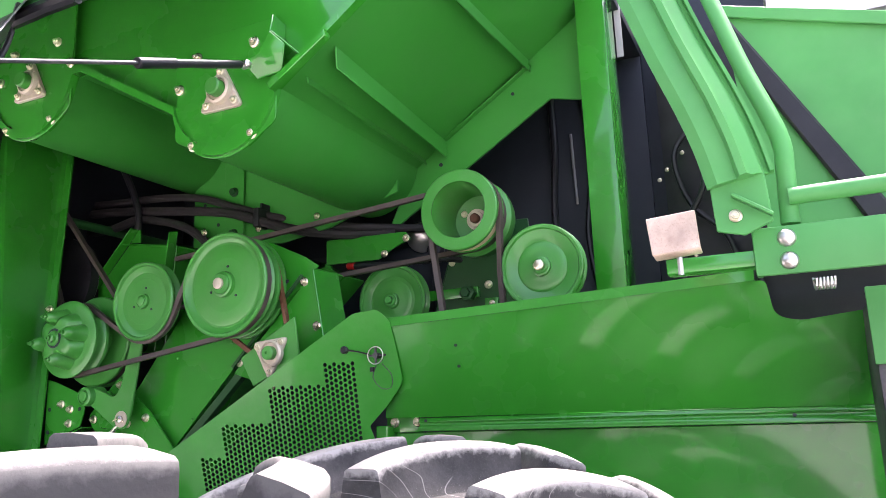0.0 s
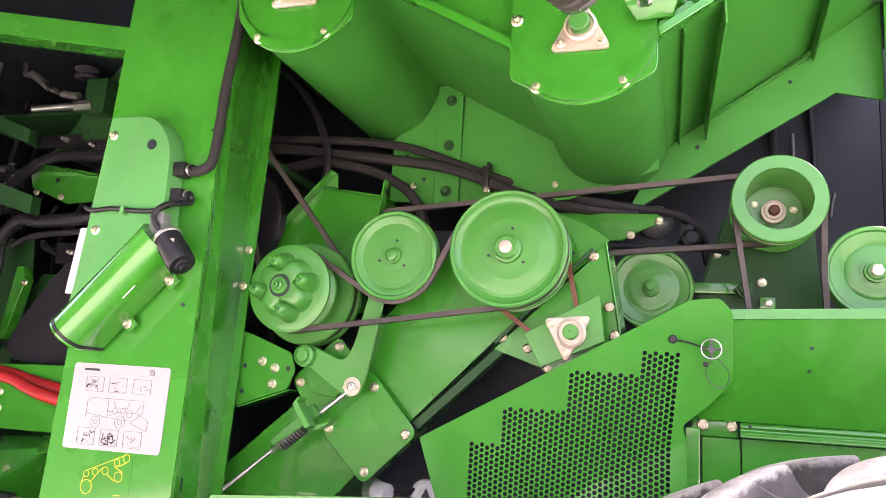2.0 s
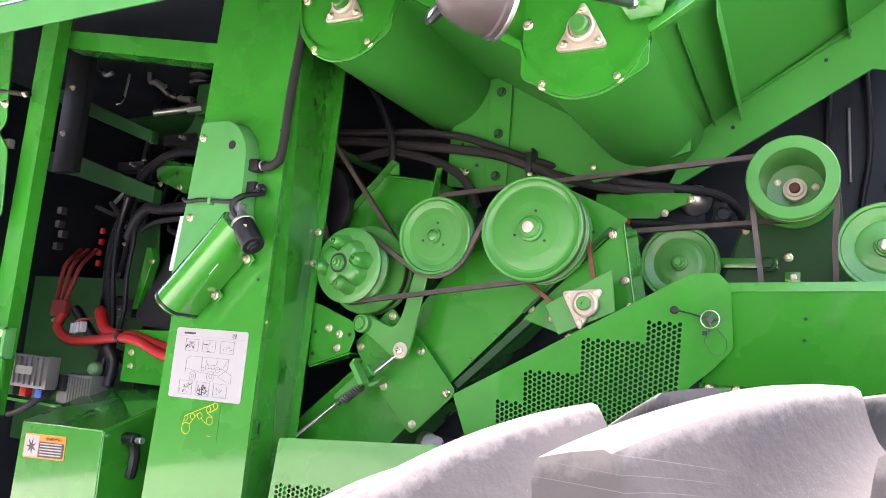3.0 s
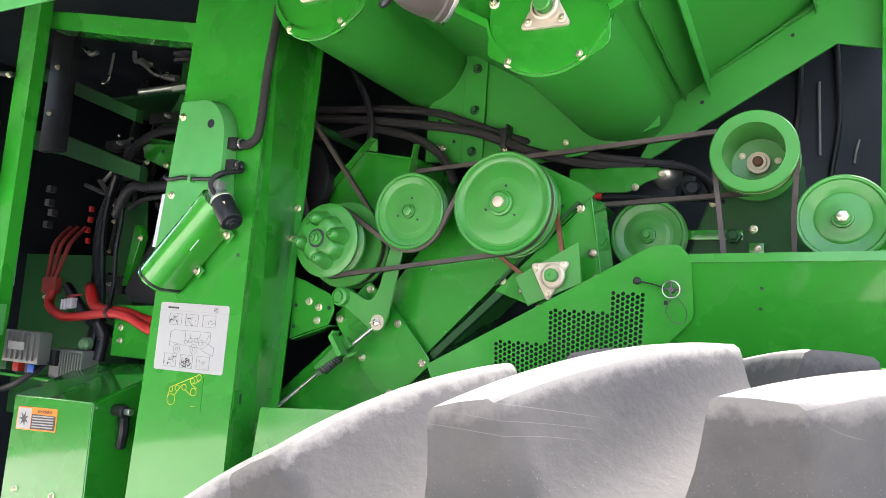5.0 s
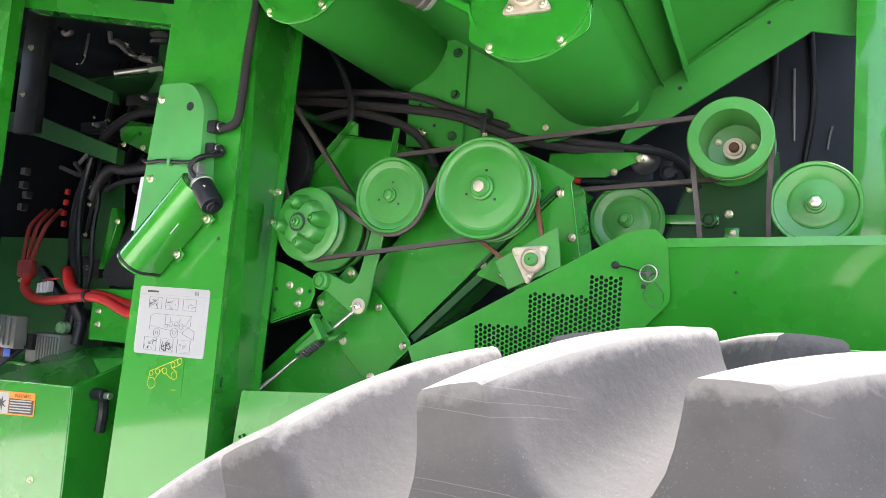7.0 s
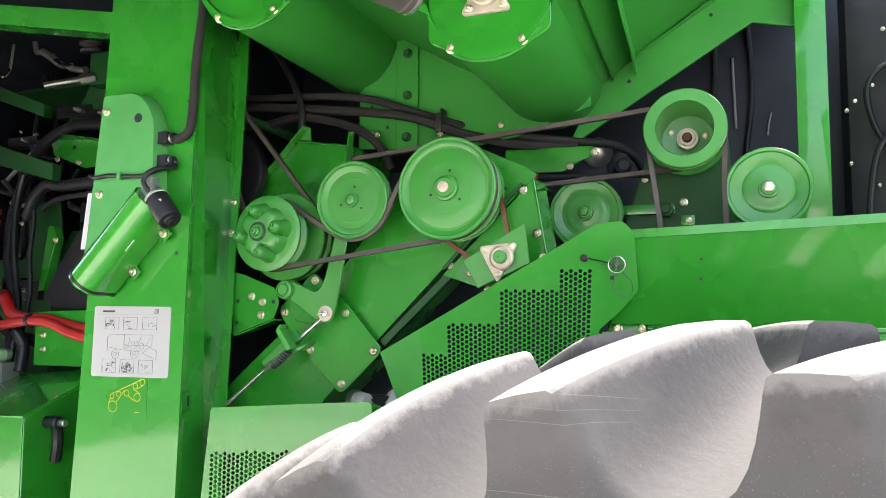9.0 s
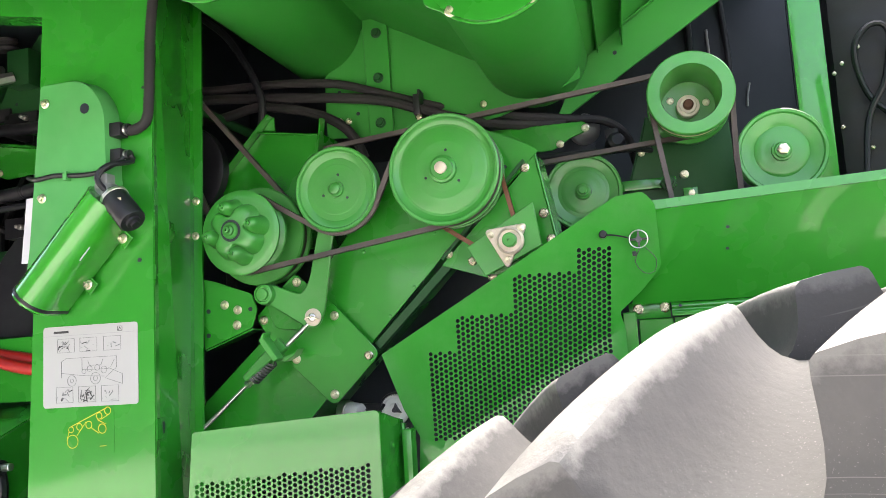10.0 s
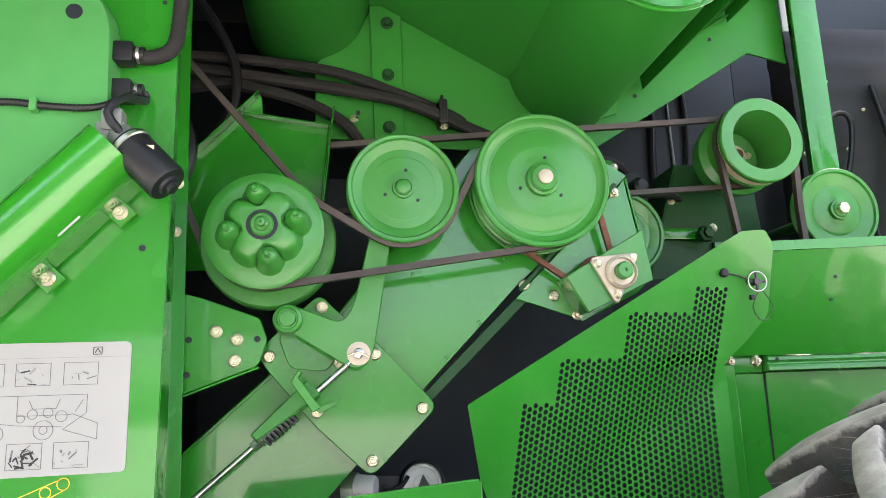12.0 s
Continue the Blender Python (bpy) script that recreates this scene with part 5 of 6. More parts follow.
# added lines: the grey ones stand in for vertical glints in the dark
for pts, r, m, lb in (([(-0.608, 3.292, 3.07), (-0.606, 3.292, 2.97), (-0.600, 3.292, 2.75)], 0.006, ALU, "thin grey line added for a glint on the inner wall"),
                      ([(-0.455, 3.294, 2.81), (-0.466, 3.294, 2.76), (-0.472, 3.294, 2.71)], 0.005, ALU, "short grey line added for a glint on the inner wall"),
                      ([(-0.69, 3.286, 3.30), (-0.685, 3.286, 3.0), (-0.70, 3.286, 2.7), (-0.66, 3.286, 2.3)], 0.016, BLACK, "black line added behind the drum pulley"),
                      ([(-0.55, 3.288, 3.3), (-0.53, 3.288, 2.9), (-0.56, 3.288, 2.6), (-0.52, 3.288, 2.3)], 0.013, BLACK, "black line added behind the drum pulley")):
    hose(pts, r, lb, m, "line", 0.0)
# bracket with a black box beside the dark pulley
bk = thing("valve_bracket", (-1.2, 2.74, 2.45), "green bracket arm with a black solenoid block", "bracket")
part("arm", prism(rounded([(-1.50, 2.60), (-1.14, 2.592), (-1.115, 2.56), (-1.19, 2.535), (-1.26, 2.495), (-1.50, 2.50)], 0.012, 3), 2.735, 2.743, 0.002), GREEN, bk)
bolt(bk, -1.136, 2.733, 2.565, 0.9)
bolt(bk, -1.232, 2.733, 2.515, 0.9)
part("block", box(-1.07, -1.02, 2.80, 2.92, 2.50, 2.57, 0.01), BLACK, bk)
part("block", lathe([(0.03, 0), (0.033, 0.01), (0.033, 0.06), (0.02, 0.07)], (-1.045, 2.82, 2.50), (0.3, -1, 0.2), n=24), BLACK, bk)
part("bright_flange", lathe([(0.058, -0.03), (0.062, 0.0), (0.060, 0.012), (0.05, 0.026), (0.03, 0.036), (0.01, 0.04)], (-1.150, 2.90, 2.60), (0.3, -1, -0.35), n=32), STEEL, bk, "bright machined motor end")

bk.location += Vector((0.015, -0.055, -0.015))

# ---- black ribbed tank and lines beyond the post ----
tank = thing("plastic_tank", (0.4, 3.0, 2.2), "black ribbed plastic tank beyond the post", "tank")
rows = []
for i in range(49):
    z = 1.95 + i * 0.0275
    y = 2.98 + (0.006 if i % 4 == 0 else 0.0) + 0.10 * max(0, (z - 3.1)) ** 1.2
    rows.append([(-0.2, y + 0.16, z), (-0.19, y + 0.03, z), (-0.13, y, z), (0.5, y - 0.02, z), (1.1, y, z), (1.2, y + 0.16, z)])
part("shell", loft(rows, closed=False), TANK, tank)
part("support", box(-0.15, 1.15, 3.02, 3.29, 1.90, 1.95, 0.004), INNER, tank)
for x, z in ((-0.07, 3.016), (-0.114, 2.80), (-0.173, 2.743), (-0.203, 2.708), (-0.014, 2.727), (-0.194, 2.50), (-0.002, 2.511), (-0.103, 2.412), (0.08, 2.9)):
    bolt(tank, x, 2.965, z, 0.5)
part("line", tube([(-0.16, 2.9, 2.2), (-0.12, 2.92, 2.5), (-0.05, 2.92, 2.65), (-0.02, 2.92, 2.83), (-0.08, 2.92, 2.86), (-0.14, 2.92, 2.77), (-0.10, 2.94, 2.6), (0.02, 2.94, 2.45), (0.05, 2.94, 2.2)], 0.011, 8), BLACK, tank)
part("line", tube([(0.12, 2.93, 2.1), (0.10, 2.93, 2.4), (0.15, 2.93, 2.7), (0.12, 2.95, 3.0)], 0.013, 8), BLACK, tank)
# the bright edge is put in as a strip of white
part("lit_edge", box(-0.30, -0.275, 2.862, 2.868, 3.18, 3.50, 0.001), WHITE, tank, "white strip standing in for light on a sheet edge")

# ---- raised side door: lower rail, gas strut and work lamp ----
door = thing("raised_door", (-2.6, 1.3, 2.8), "light green lower rail of the raised side door", "door")
part("rail", loft([[(x, 1.21, 2.822), (x, 1.21, 2.918), (x, 1.33, 3.005), (x, 1.35, 2.99), (x, 1.228, 2.905), (x, 1.228, 2.83)] for x in (-4.9, -3.6, -2.6, -1.10)]), COVER, door)
part("skin", slab([(-4.9, 1.335, 3.0), (-1.1, 1.335, 3.0), (-1.1, 1.88, 3.375), (-4.9, 1.88, 3.375)], 0.006), COVER, door)

# unseen sheet added beyond the rail to shade the upper left of the machine
part("shading_skin", slab([(-4.9, 1.206, 2.93), (-1.1, 1.206, 2.93), (-1.1, 0.45, 3.33), (-4.9, 0.45, 3.33)], 0.008), COVER, door)

strut = thing("gas_strut", (-1.12, 1.35, 2.5), "black gas strut with a steel rod and ball ends", "strut")
sa, sb = Vector((-1.128, 1.735, 2.874)), Vector((-1.102, 0.975, 2.560))
part("cylinder", rod(sa + (sb - sa) * 0.03, sa + (sb - sa) * 0.50, 0.0115, 16, 0.002), BLACK, strut)
part("sleeve", rod(sa + (sb - sa) * 0.36, sa + (sb - sa) * 0.52, 0.0135, 16, 0.002), BLACK, strut)
part("rod", rod(sa + (sb - sa) * 0.5, sb, 0.005, 12), LAMP, strut)
for p in (sa, sb):
    part("ball_end", lathe([(0.006, -0.018), (0.013, -0.01), (0.013, 0.01), (0.006, 0.018)], p, (1, 0, 0), n=16), STEEL, strut)
br = thing("strut_bracket", (-1.08, 1.78, 2.8), "green folded strut bracket on the trough edge", "bracket")
part("fold", merged(slab([(-1.185, 1.80, 2.920), (-1.122, 1.79, 2.930), (-1.085, 1.79, 2.99), (-1.04, 1.80, 2.945), (-1.062, 1.82, 2.872), (-1.15, 1.82, 2.868)], 0.006),
                    slab([(-1.085, 1.788, 2.99), (-1.083, 1.80, 3.05), (-1.09, 1.87, 3.05), (-1.09, 1.87, 2.99)], 0.006),
                    slab([(-1.088, 1.79, 2.992), (-1.0, 1.81, 2.905), (-1.0, 1.86, 2.905), (-1.088, 1.86, 2.992)], 0.006)), GREEN, br)
part("cross_strip", slab([(-1.10, 1.822, 2.835), (-0.905, 1.822, 2.955), (-0.90, 1.822, 2.935), (-1.09, 1.822, 2.815)], -0.03), GREEN, br)

lamp = thing("work_lamp", (-1.17, 1.0, 2.44), "round grey work lamp on a steel bracket", "lamp")
lc, aim = (-1.205, 0.967, 2.545), (0.64, 0.76, -0.05)
part("bowl", lathe([(0.071, 0.055), (0.074, 0.052), (0.074, 0.04), (0.071, 0.036), (0.071, 0.01), (0.066, -0.02), (0.055, -0.045), (0.036, -0.064), (0.016, -0.072)], lc, aim, n=48), BOWL, lamp, "dull beige-grey lamp housing")
part("lens", lathe([(0.069, 0.050), (0.06, 0.058), (0.02, 0.062)], lc, aim, n=32), BLACK, lamp, "dark glass lens")
part("rim", lathe([(0.0745, 0.050), (0.076, 0.053), (0.076, 0.058), (0.071, 0.060), (0.068, 0.056)], lc, aim, n=40), STEEL, lamp, "bright rim ring")
part("stud", lathe([(0.014, 0.0), (0.014, 0.03), (0.009, 0.032), (0.008, 0.05)], (-1.250, 0.913, 2.548), (-0.64, -0.76, 0.05), n=6), STEEL, lamp, "zinc mounting stud")
part("bracket", merged(slab([(-1.09, 0.985, 2.545), (-1.10, 0.985, 2.60), (-1.30, 1.22, 2.90), (-1.36, 1.22, 2.86), (-1.26, 1.02, 2.57)], 0.006),
                       slab([(-1.30, 1.0, 2.56), (-1.22, 0.99, 2.545), (-1.22, 1.03, 2.545), (-1.30, 1.05, 2.56)], 0.005)), LAMP, lamp)
part("lead", tube([(-1.25, 0.99, 2.56), (-1.32, 1.02, 2.53), (-1.36, 1.08, 2.58), (-1.33, 1.16, 2.70), (-1.34, 1.2, 2.85)], 0.007, 8), BLACK, lamp)
solo("door_wiring", tube([(-1.36, 1.19, 2.80), (-1.30, 1.18, 2.795), (-1.22, 1.18, 2.80), (-1.14, 1.19, 2.81)], 0.018, 10), BLACK, "black wiring loom along the door rail", "cable", "cables")

# ---- bay to the left of the column ----
bay = thing("bay_frame", (-3.4, 2.0, 1.4), "green welded frame of the electrical bay", "frame", kind="structure")
part("post", loft([[(x, 1.85, z), (x + 0.118, 1.85, z), (x + 0.118, 1.91, z), (x + 0.112, 1.91, z), (x + 0.112, 1.857, z), (x, 1.857, z)] for x, z in ((-3.905, 1.5), (-3.89, 1.88), (-3.875, 3.18), (-3.875, 3.36))]), GREEN, bay)
part("beam", loft([[(-3.80, y0, 3.25 + dz) for y0, dz in ((1.93, 0), (1.93, -0.085), (2.02, -0.085), (2.02, 0))], [(-2.80, y0, 3.062 + dz) for y0, dz in ((1.95, 0), (1.95, -0.085), (2.04, -0.085), (2.04, 0))]]), GREEN, bay)
part("dark_upright", box(-4.17, -4.0, 2.2, 2.24, 2.66, 3.36, 0.004), BLACK, bay)
# cross members and sheets: the bay's shade is in their darkened green
part("cross_member", slab([(-4.75, 2.5, 2.885), (-4.38, 2.5, 2.84), (-3.70, 2.5, 2.625), (-3.70, 2.5, 2.545), (-4.36, 2.5, 2.72), (-4.75, 2.5, 2.78)], -0.05), SHADED, bay)
part("cross_member", slab([(-4.6, 2.5, 3.24), (-3.78, 2.5, 2.93), (-3.78, 2.5, 2.865), (-4.6, 2.5, 3.16)], -0.05), SHADED, bay)
part("back_sheet", prism([(-5.15, 1.2), (-3.0, 1.2), (-3.0, 1.9), (-3.3, 2.1), (-3.5, 2.35), (-4.0, 2.35), (-4.1, 2.2), (-5.15, 2.2)], 2.86, 2.87, 0.001), SHADED, bay)
part("inner_gusset", prism([(-3.608, 3.34), (-3.686, 3.244), (-3.774, 3.155), (-3.821, 3.052), (-3.952, 2.901), (-3.647, 2.86), (-3.4, 2.85), (-3.4, 3.34)], 2.735, 2.745, 0.002), SHADED, bay)
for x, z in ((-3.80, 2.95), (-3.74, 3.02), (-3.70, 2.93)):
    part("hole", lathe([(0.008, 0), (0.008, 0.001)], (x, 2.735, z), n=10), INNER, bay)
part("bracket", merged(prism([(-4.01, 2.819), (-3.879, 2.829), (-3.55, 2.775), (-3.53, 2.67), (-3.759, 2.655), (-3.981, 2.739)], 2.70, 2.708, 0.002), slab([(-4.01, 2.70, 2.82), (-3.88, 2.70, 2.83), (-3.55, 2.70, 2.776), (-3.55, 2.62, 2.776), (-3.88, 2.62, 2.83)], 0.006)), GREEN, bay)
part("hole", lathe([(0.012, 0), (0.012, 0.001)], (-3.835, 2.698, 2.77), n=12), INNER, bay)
part("side_sheet", prism([(-4.202, 2.50), (-3.969, 2.50), (-3.947, 2.298), (-4.0, 1.9), (-4.0, 1.5), (-4.14, 1.5), (-4.186, 2.273)], 2.75, 2.76, 0.002), SHADED, bay)
part("side_channel", prism([(-3.99, 2.36), (-3.955, 2.36), (-3.93, 2.298), (-4.0, 2.02), (-4.04, 2.02)], 2.70, 2.75, 0.002), GREEN, bay)
part("low_sheet", prism([(-3.70, 1.91), (-2.95, 1.93), (-2.95, 1.66), (-3.70, 1.66)], 2.405, 2.413, 0.002), GREEN, bay)
for x, y, z in ((-3.645, 2.405, 1.80), (-3.641, 2.405, 1.736), (-4.1, 2.2, 3.1), (-4.12, 2.2, 2.86), (-3.95, 2.70, 2.715), (-3.80, 2.70, 2.69), (-3.93, 2.70, 2.285), (-4.30, 2.44, 1.925)):
    bolt(bay, x, y, z, 0.95)
bolt(bay, -3.80, 1.845, 1.845, 1.0)
bolt(bay, -3.80, 1.845, 1.765, 1.0)
part("hinge_box", merged(box(-3.925, -3.70, 1.80, 1.815, 1.862, 1.872, 0.002), box(-3.925, -3.70, 1.80, 1.815, 1.742, 1.752, 0.002), box(-3.925, -3.915, 1.80, 1.848, 1.742, 1.872, 0.002), box(-3.72, -3.70, 1.80, 1.848, 1.742, 1.872, 0.002)), COVER, bay)
part("lower_post", box(-3.90, -3.72, 1.82, 1.84, 1.42, 1.74, 0.004), GREEN, bay)

fold_door = thing("folded_door", (-4.2, 1.8, 1.4), "green folded-back door with a yellow reflector", "door")
part("panel", prism(rounded([(-4.9, 3.3), (-4.0, 3.3), (-3.93, 2.77), (-3.975, 2.735), (-3.885, 2.645), (-3.85, 2.35), (-3.93, 2.31), (-4.9, 2.28)], 0.03, 3), 1.790, 1.798, 0.002), GREEN, fold_door)
part("lower_skin", prism(rounded([(-4.9, 2.25), (-3.975, 2.25), (-3.93, 1.72), (-3.93, 1.44), (-4.9, 1.40)], 0.03, 3), 1.775, 1.785, 0.002), GREEN, fold_door)
part("reflector", prism([(-4.20, 2.685), (-4.04, 2.648), (-4.04, 2.508), (-4.20, 2.50)], 1.784, 1.789, 0.001), YELLOW, fold_door, "yellow reflector strip")
part("reflector_edge", prism([(-4.20, 2.70), (-4.04, 2.665), (-4.04, 2.650), (-4.20, 2.687)], 1.784, 1.789, 0.001), INK, fold_door)
part("stay", tube([(-4.4, 1.76, 2.96), (-4.1, 1.78, 2.935), (-3.84, 1.82, 2.905)], 0.012, 8), BLACK, fold_door, "black stay rod")
bolt(fold_door, -3.86, 1.815, 2.905, 0.9)
bolt(fold_door, -3.95, 1.79, 2.86, 1.2)
part("latch", box(-3.99, -3.90, 1.80, 1.83, 2.66, 2.70, 0.004), LAMP, fold_door)

solo("pale_plate", box(-4.44, -4.235, 2.205, 2.213, 1.965, 2.19, 0.003), GREYTAG, "pale grey plate behind the bay post", "plate")
# control units, wires and cables
ecu = thing("control_unit", (-4.18, 2.3, 1.56), "grey cast control unit with coloured plugs", "control unit", "control units")
part("case", box(-4.345, -4.03, 2.25, 2.32, 1.585, 1.745, 0.008), ALU, ecu)
for i in range(7):
    part("fin", box(-4.32 + i * 0.042, -4.312 + i * 0.042, 2.238, 2.25, 1.60, 1.735, 0.001), ALU, ecu)
part("label", box(-4.25, -4.12, 2.232, 2.236, 1.65, 1.69, 0), WHITE, ecu)
for x, m in ((-4.31, SHADED), (-4.21, RED), (-4.11, INK)):
    part("plug", box(x - 0.025, x + 0.025, 2.26, 2.30, 1.54, 1.584, 0.003), m, ecu)
part("tray", box(-4.5, -3.8, 2.33, 2.85, 1.50, 1.515, 0.003), GREEN, ecu)
BLUE = material("blue_plug", (0.03, 0.12, 0.55), 0.4, vary=0.1)
part("plug", box(-4.10, -4.05, 2.25, 2.255, 1.545, 1.583, 0.003), BLUE, ecu, "blue plug")
ecu2 = thing("control_unit", (-3.96, 2.4, 1.515), "finned grey control unit on the tray", "control unit", "control units")
part("case", box(-4.09, -3.845, 2.36, 2.46, 1.517, 1.668, 0.008), ALU, ecu2)
for i in range(8):
    part("fin", box(-4.0 + i * 0.02, -3.994 + i * 0.02, 2.348, 2.36, 1.53, 1.655, 0.001), ALU, ecu2)
part("plug", box(-4.07, -4.0, 2.325, 2.36, 1.58, 1.66, 0.01), BLACK, ecu2)
part("lead", tube([(-4.04, 2.32, 1.60), (-4.08, 2.28, 1.55), (-4.2, 2.27, 1.48), (-4.32, 2.28, 1.44)], 0.016, 8), BLACK, ecu2)

solo("battery_cable", tube([(-4.235, 2.43, 1.96), (-4.225, 2.41, 1.89), (-4.14, 2.40, 1.842), (-4.04, 2.39, 1.830), (-3.88, 2.38, 1.845), (-3.70, 2.37, 1.866), (-3.55, 2.36, 1.855), (-3.35, 2.34, 1.80), (-3.0, 2.4, 1.74)], 0.024, 12), RED, "thick red battery cable", "cable", "red cables")
solo("battery_cable", tube([(-3.99, 2.47, 1.99), (-3.93, 2.43, 1.965), (-3.86, 2.41, 1.90), (-3.76, 2.40, 1.875), (-3.62, 2.39, 1.872), (-3.45, 2.39, 1.84), (-3.2, 2.40, 1.80), (-3.0, 2.45, 1.78)], 0.030, 12), RED, "thick red battery cable", "cable", "red cables")
solo("cable_joint", box(-4.34, -4.22, 2.43, 2.47, 1.945, 2.035, 0.012), REDDIM, "dull red moulded cable joint", "connector")
for a, b in ((-4.322, -4.345), (-4.285, -4.285), (-4.255, -4.215)):
    solo("red_wire", tube([(a, 2.45, 2.03), (a * 0.6 + b * 0.4, 2.46, 2.10), (a * 0.25 + b * 0.75, 2.47, 2.17), (b, 2.49, 2.235), (b - 0.05, 2.60, 2.33)], 0.0115, 8), REDDIM, "dull red wire rising from the joint", "wire", "red wires")
solo("cable_tie", lathe([(0.033, 0), (0.033, 0.02)], (-3.71, 2.375, 1.868), (1, 0, 0), n=14), BLACK, "black tie round the red cables", "clip")
plugs = thing("plug_strip", (-4.04, 2.38, 1.87), "pale plug strip with red wires", "connector")
for i in range(4):
    part("plug", box(-4.09 + 0.024 * i, -4.073 + 0.024 * i, 2.38, 2.41, 1.866 + 0.004 * i, 1.918 + 0.004 * i, 0.002), GREYTAG, plugs)
    part("wire", tube([(-4.082 + 0.024 * i, 2.40, 1.917 + 0.004 * i), (-4.07 + 0.02 * i, 2.41, 1.94), (-4.02 + 0.01 * i, 2.43, 1.95)], 0.003, 6), RED, plugs)
for x, z in ((-3.91, 1.70), (-3.885, 1.612)):
    solo("sealing_cap", lathe([(0.004, 0.018), (0.024, 0.014), (0.034, 0.0), (0.034, -0.03)], (x, 2.41, z), n=16), CAPGREEN, "pale green oval rubber cap", "cap", "sealing caps")
for dx, z in ((0, 2.46), (0.04, 2.40), (0.01, 2.33), (0.0, 2.54)):
    solo("relay", box(-4.66 + dx, -4.62 + dx, 2.6, 2.64, z, z + 0.04, 0.004), LAMP, "small relay in the shade of the bay", "relay", "relays in the bay")
for dx, z in ((0, 2.42), (0.0, 2.36), (-0.01, 2.30), (0, 2.24)):
    solo("red_plug", box(-4.26 + dx, -4.235 + dx, 2.6, 2.62, z, z + 0.03, 0.003), RED, "small red plug on a dark loom", "connector", "red plugs")
for pts, r in (([(-3.40, 2.62, 2.85), (-3.604, 2.64, 2.861), (-3.794, 2.64, 2.865), (-3.965, 2.64, 2.80), (-4.075, 2.64, 2.679), (-4.148, 2.64, 2.505), (-4.165, 2.62, 2.361), (-4.14, 2.60, 2.16), (-4.05, 2.58, 1.909), (-4.0, 2.5, 1.60)], 0.027),
               ([(-4.07, 2.60, 2.62), (-4.10, 2.60, 2.50), (-4.09, 2.58, 2.30), (-4.05, 2.57, 2.10), (-3.99, 2.55, 1.90), (-3.97, 2.5, 1.65)], 0.018),
               ([(-4.0, 2.60, 2.48), (-3.98, 2.60, 2.38), (-3.97, 2.58, 2.2), (-3.93, 2.56, 2.0), (-3.90, 2.5, 1.8)], 0.012),
               ([(-3.2, 2.45, 2.545), (-3.507, 2.53, 2.543), (-3.723, 2.55, 2.536), (-3.851, 2.56, 2.548), (-3.95, 2.58, 2.50), (-4.05, 2.62, 2.40)], 0.030),
               ([(-3.3, 2.50, 2.48), (-3.6, 2.55, 2.485), (-3.80, 2.58, 2.475), (-3.95, 2.62, 2.44)], 0.014),
               ([(-4.5, 2.7, 2.0), (-4.2, 2.65, 1.82), (-3.95, 2.62, 1.76), (-3.8, 2.6, 1.72)], 0.03),
               ([(-3.88, 2.45, 1.82), (-3.85, 2.47, 1.74), (-3.84, 2.45, 1.62)], 0.03)):
    solo("bay_hose", tube(pts, r, 10, ribs=0.05, step=0.01), BLACK, "black corrugated loom in the electrical bay", "hose", "bay hoses")
solo("black_shield", prism([(-3.503, 2.34), (-3.573, 2.265), (-3.668, 2.135), (-3.759, 1.986), (-3.70, 1.93), (-3.2, 1.91), (-3.2, 2.36)], 2.49, 2.50, 0.002), BLACK, "black plastic shield behind the column", "shield")

# bright pipework high in the bay
pw = thing("pipework", (-3.8, 2.7, 3.0), "bright steel pipes and fittings deep in the bay", "pipe")
part("pipe", merged(tube([(-4.06, 2.66, 3.30), (-4.0, 2.66, 3.265), (-3.93, 2.67, 3.215), (-3.81, 2.68, 3.18), (-3.77, 2.68, 3.175)], 0.020, 12), tube([(-4.12, 2.66, 3.36), (-4.10, 2.66, 3.30), (-4.06, 2.66, 3.30)], 0.014, 10)), STEEL, pw)
part("pipe", tube([(-4.014, 2.45, 3.262), (-4.022, 2.45, 3.19), (-4.034, 2.45, 3.119), (-4.055, 2.45, 3.10), (-4.078, 2.45, 3.10)], 0.007, 8), STEEL, pw)
part("pipe", tube([(-4.33, 2.5, 3.34), (-4.27, 2.5, 3.30), (-4.22, 2.5, 3.31)], 0.013, 8), STEEL, pw)
part("idler", lathe([(0.02, -0.05), (0.055, -0.045), (0.055, -0.03), (0.035, -0.02), (0.055, -0.005), (0.055, 0.01), (0.02, 0.02)], (-3.81, 2.74, 3.34), (0, -0.2, 1), n=32), LAMP, pw)
part("sensor", merged(rod((-3.84, 2.49, 3.04), (-3.72, 2.62, 3.10), 0.018, 12, 0.003), rod((-3.73, 2.61, 3.095), (-3.68, 2.66, 3.12), 0.026, 6, 0.002)), STEEL, pw)
part("carrier", merged(box(-3.72, -3.60, 2.66, 2.735, 3.08, 3.25, 0.004), box(-4.6, -3.45, 2.80, 3.29, 3.14, 3.16, 0.004)), SHADED, pw)
rng = random.Random(7)
for i in range(26):
    x, z = rng.uniform(-4.7, -3.0), rng.uniform(1.9, 3.4)
    bolt(pw, x, rng.choice((2.86, 2.90, 2.95)), z, rng.uniform(0.6, 1.1))
for i in range(12):
    x, z = rng.uniform(-4.7, -3.1), rng.uniform(2.3, 3.35)
    y = rng.uniform(2.75, 3.15)
    part("fitting", tube([(x, y, z), (x + rng.uniform(-0.12, 0.12), y, z + rng.uniform(-0.1, 0.02)), (x + rng.uniform(-0.2, 0.2), y + 0.05, z + rng.uniform(-0.25, 0))], rng.uniform(0.008, 0.02), 8), rng.choice((BLACK, LAMP, STEEL, SHADED)), pw)

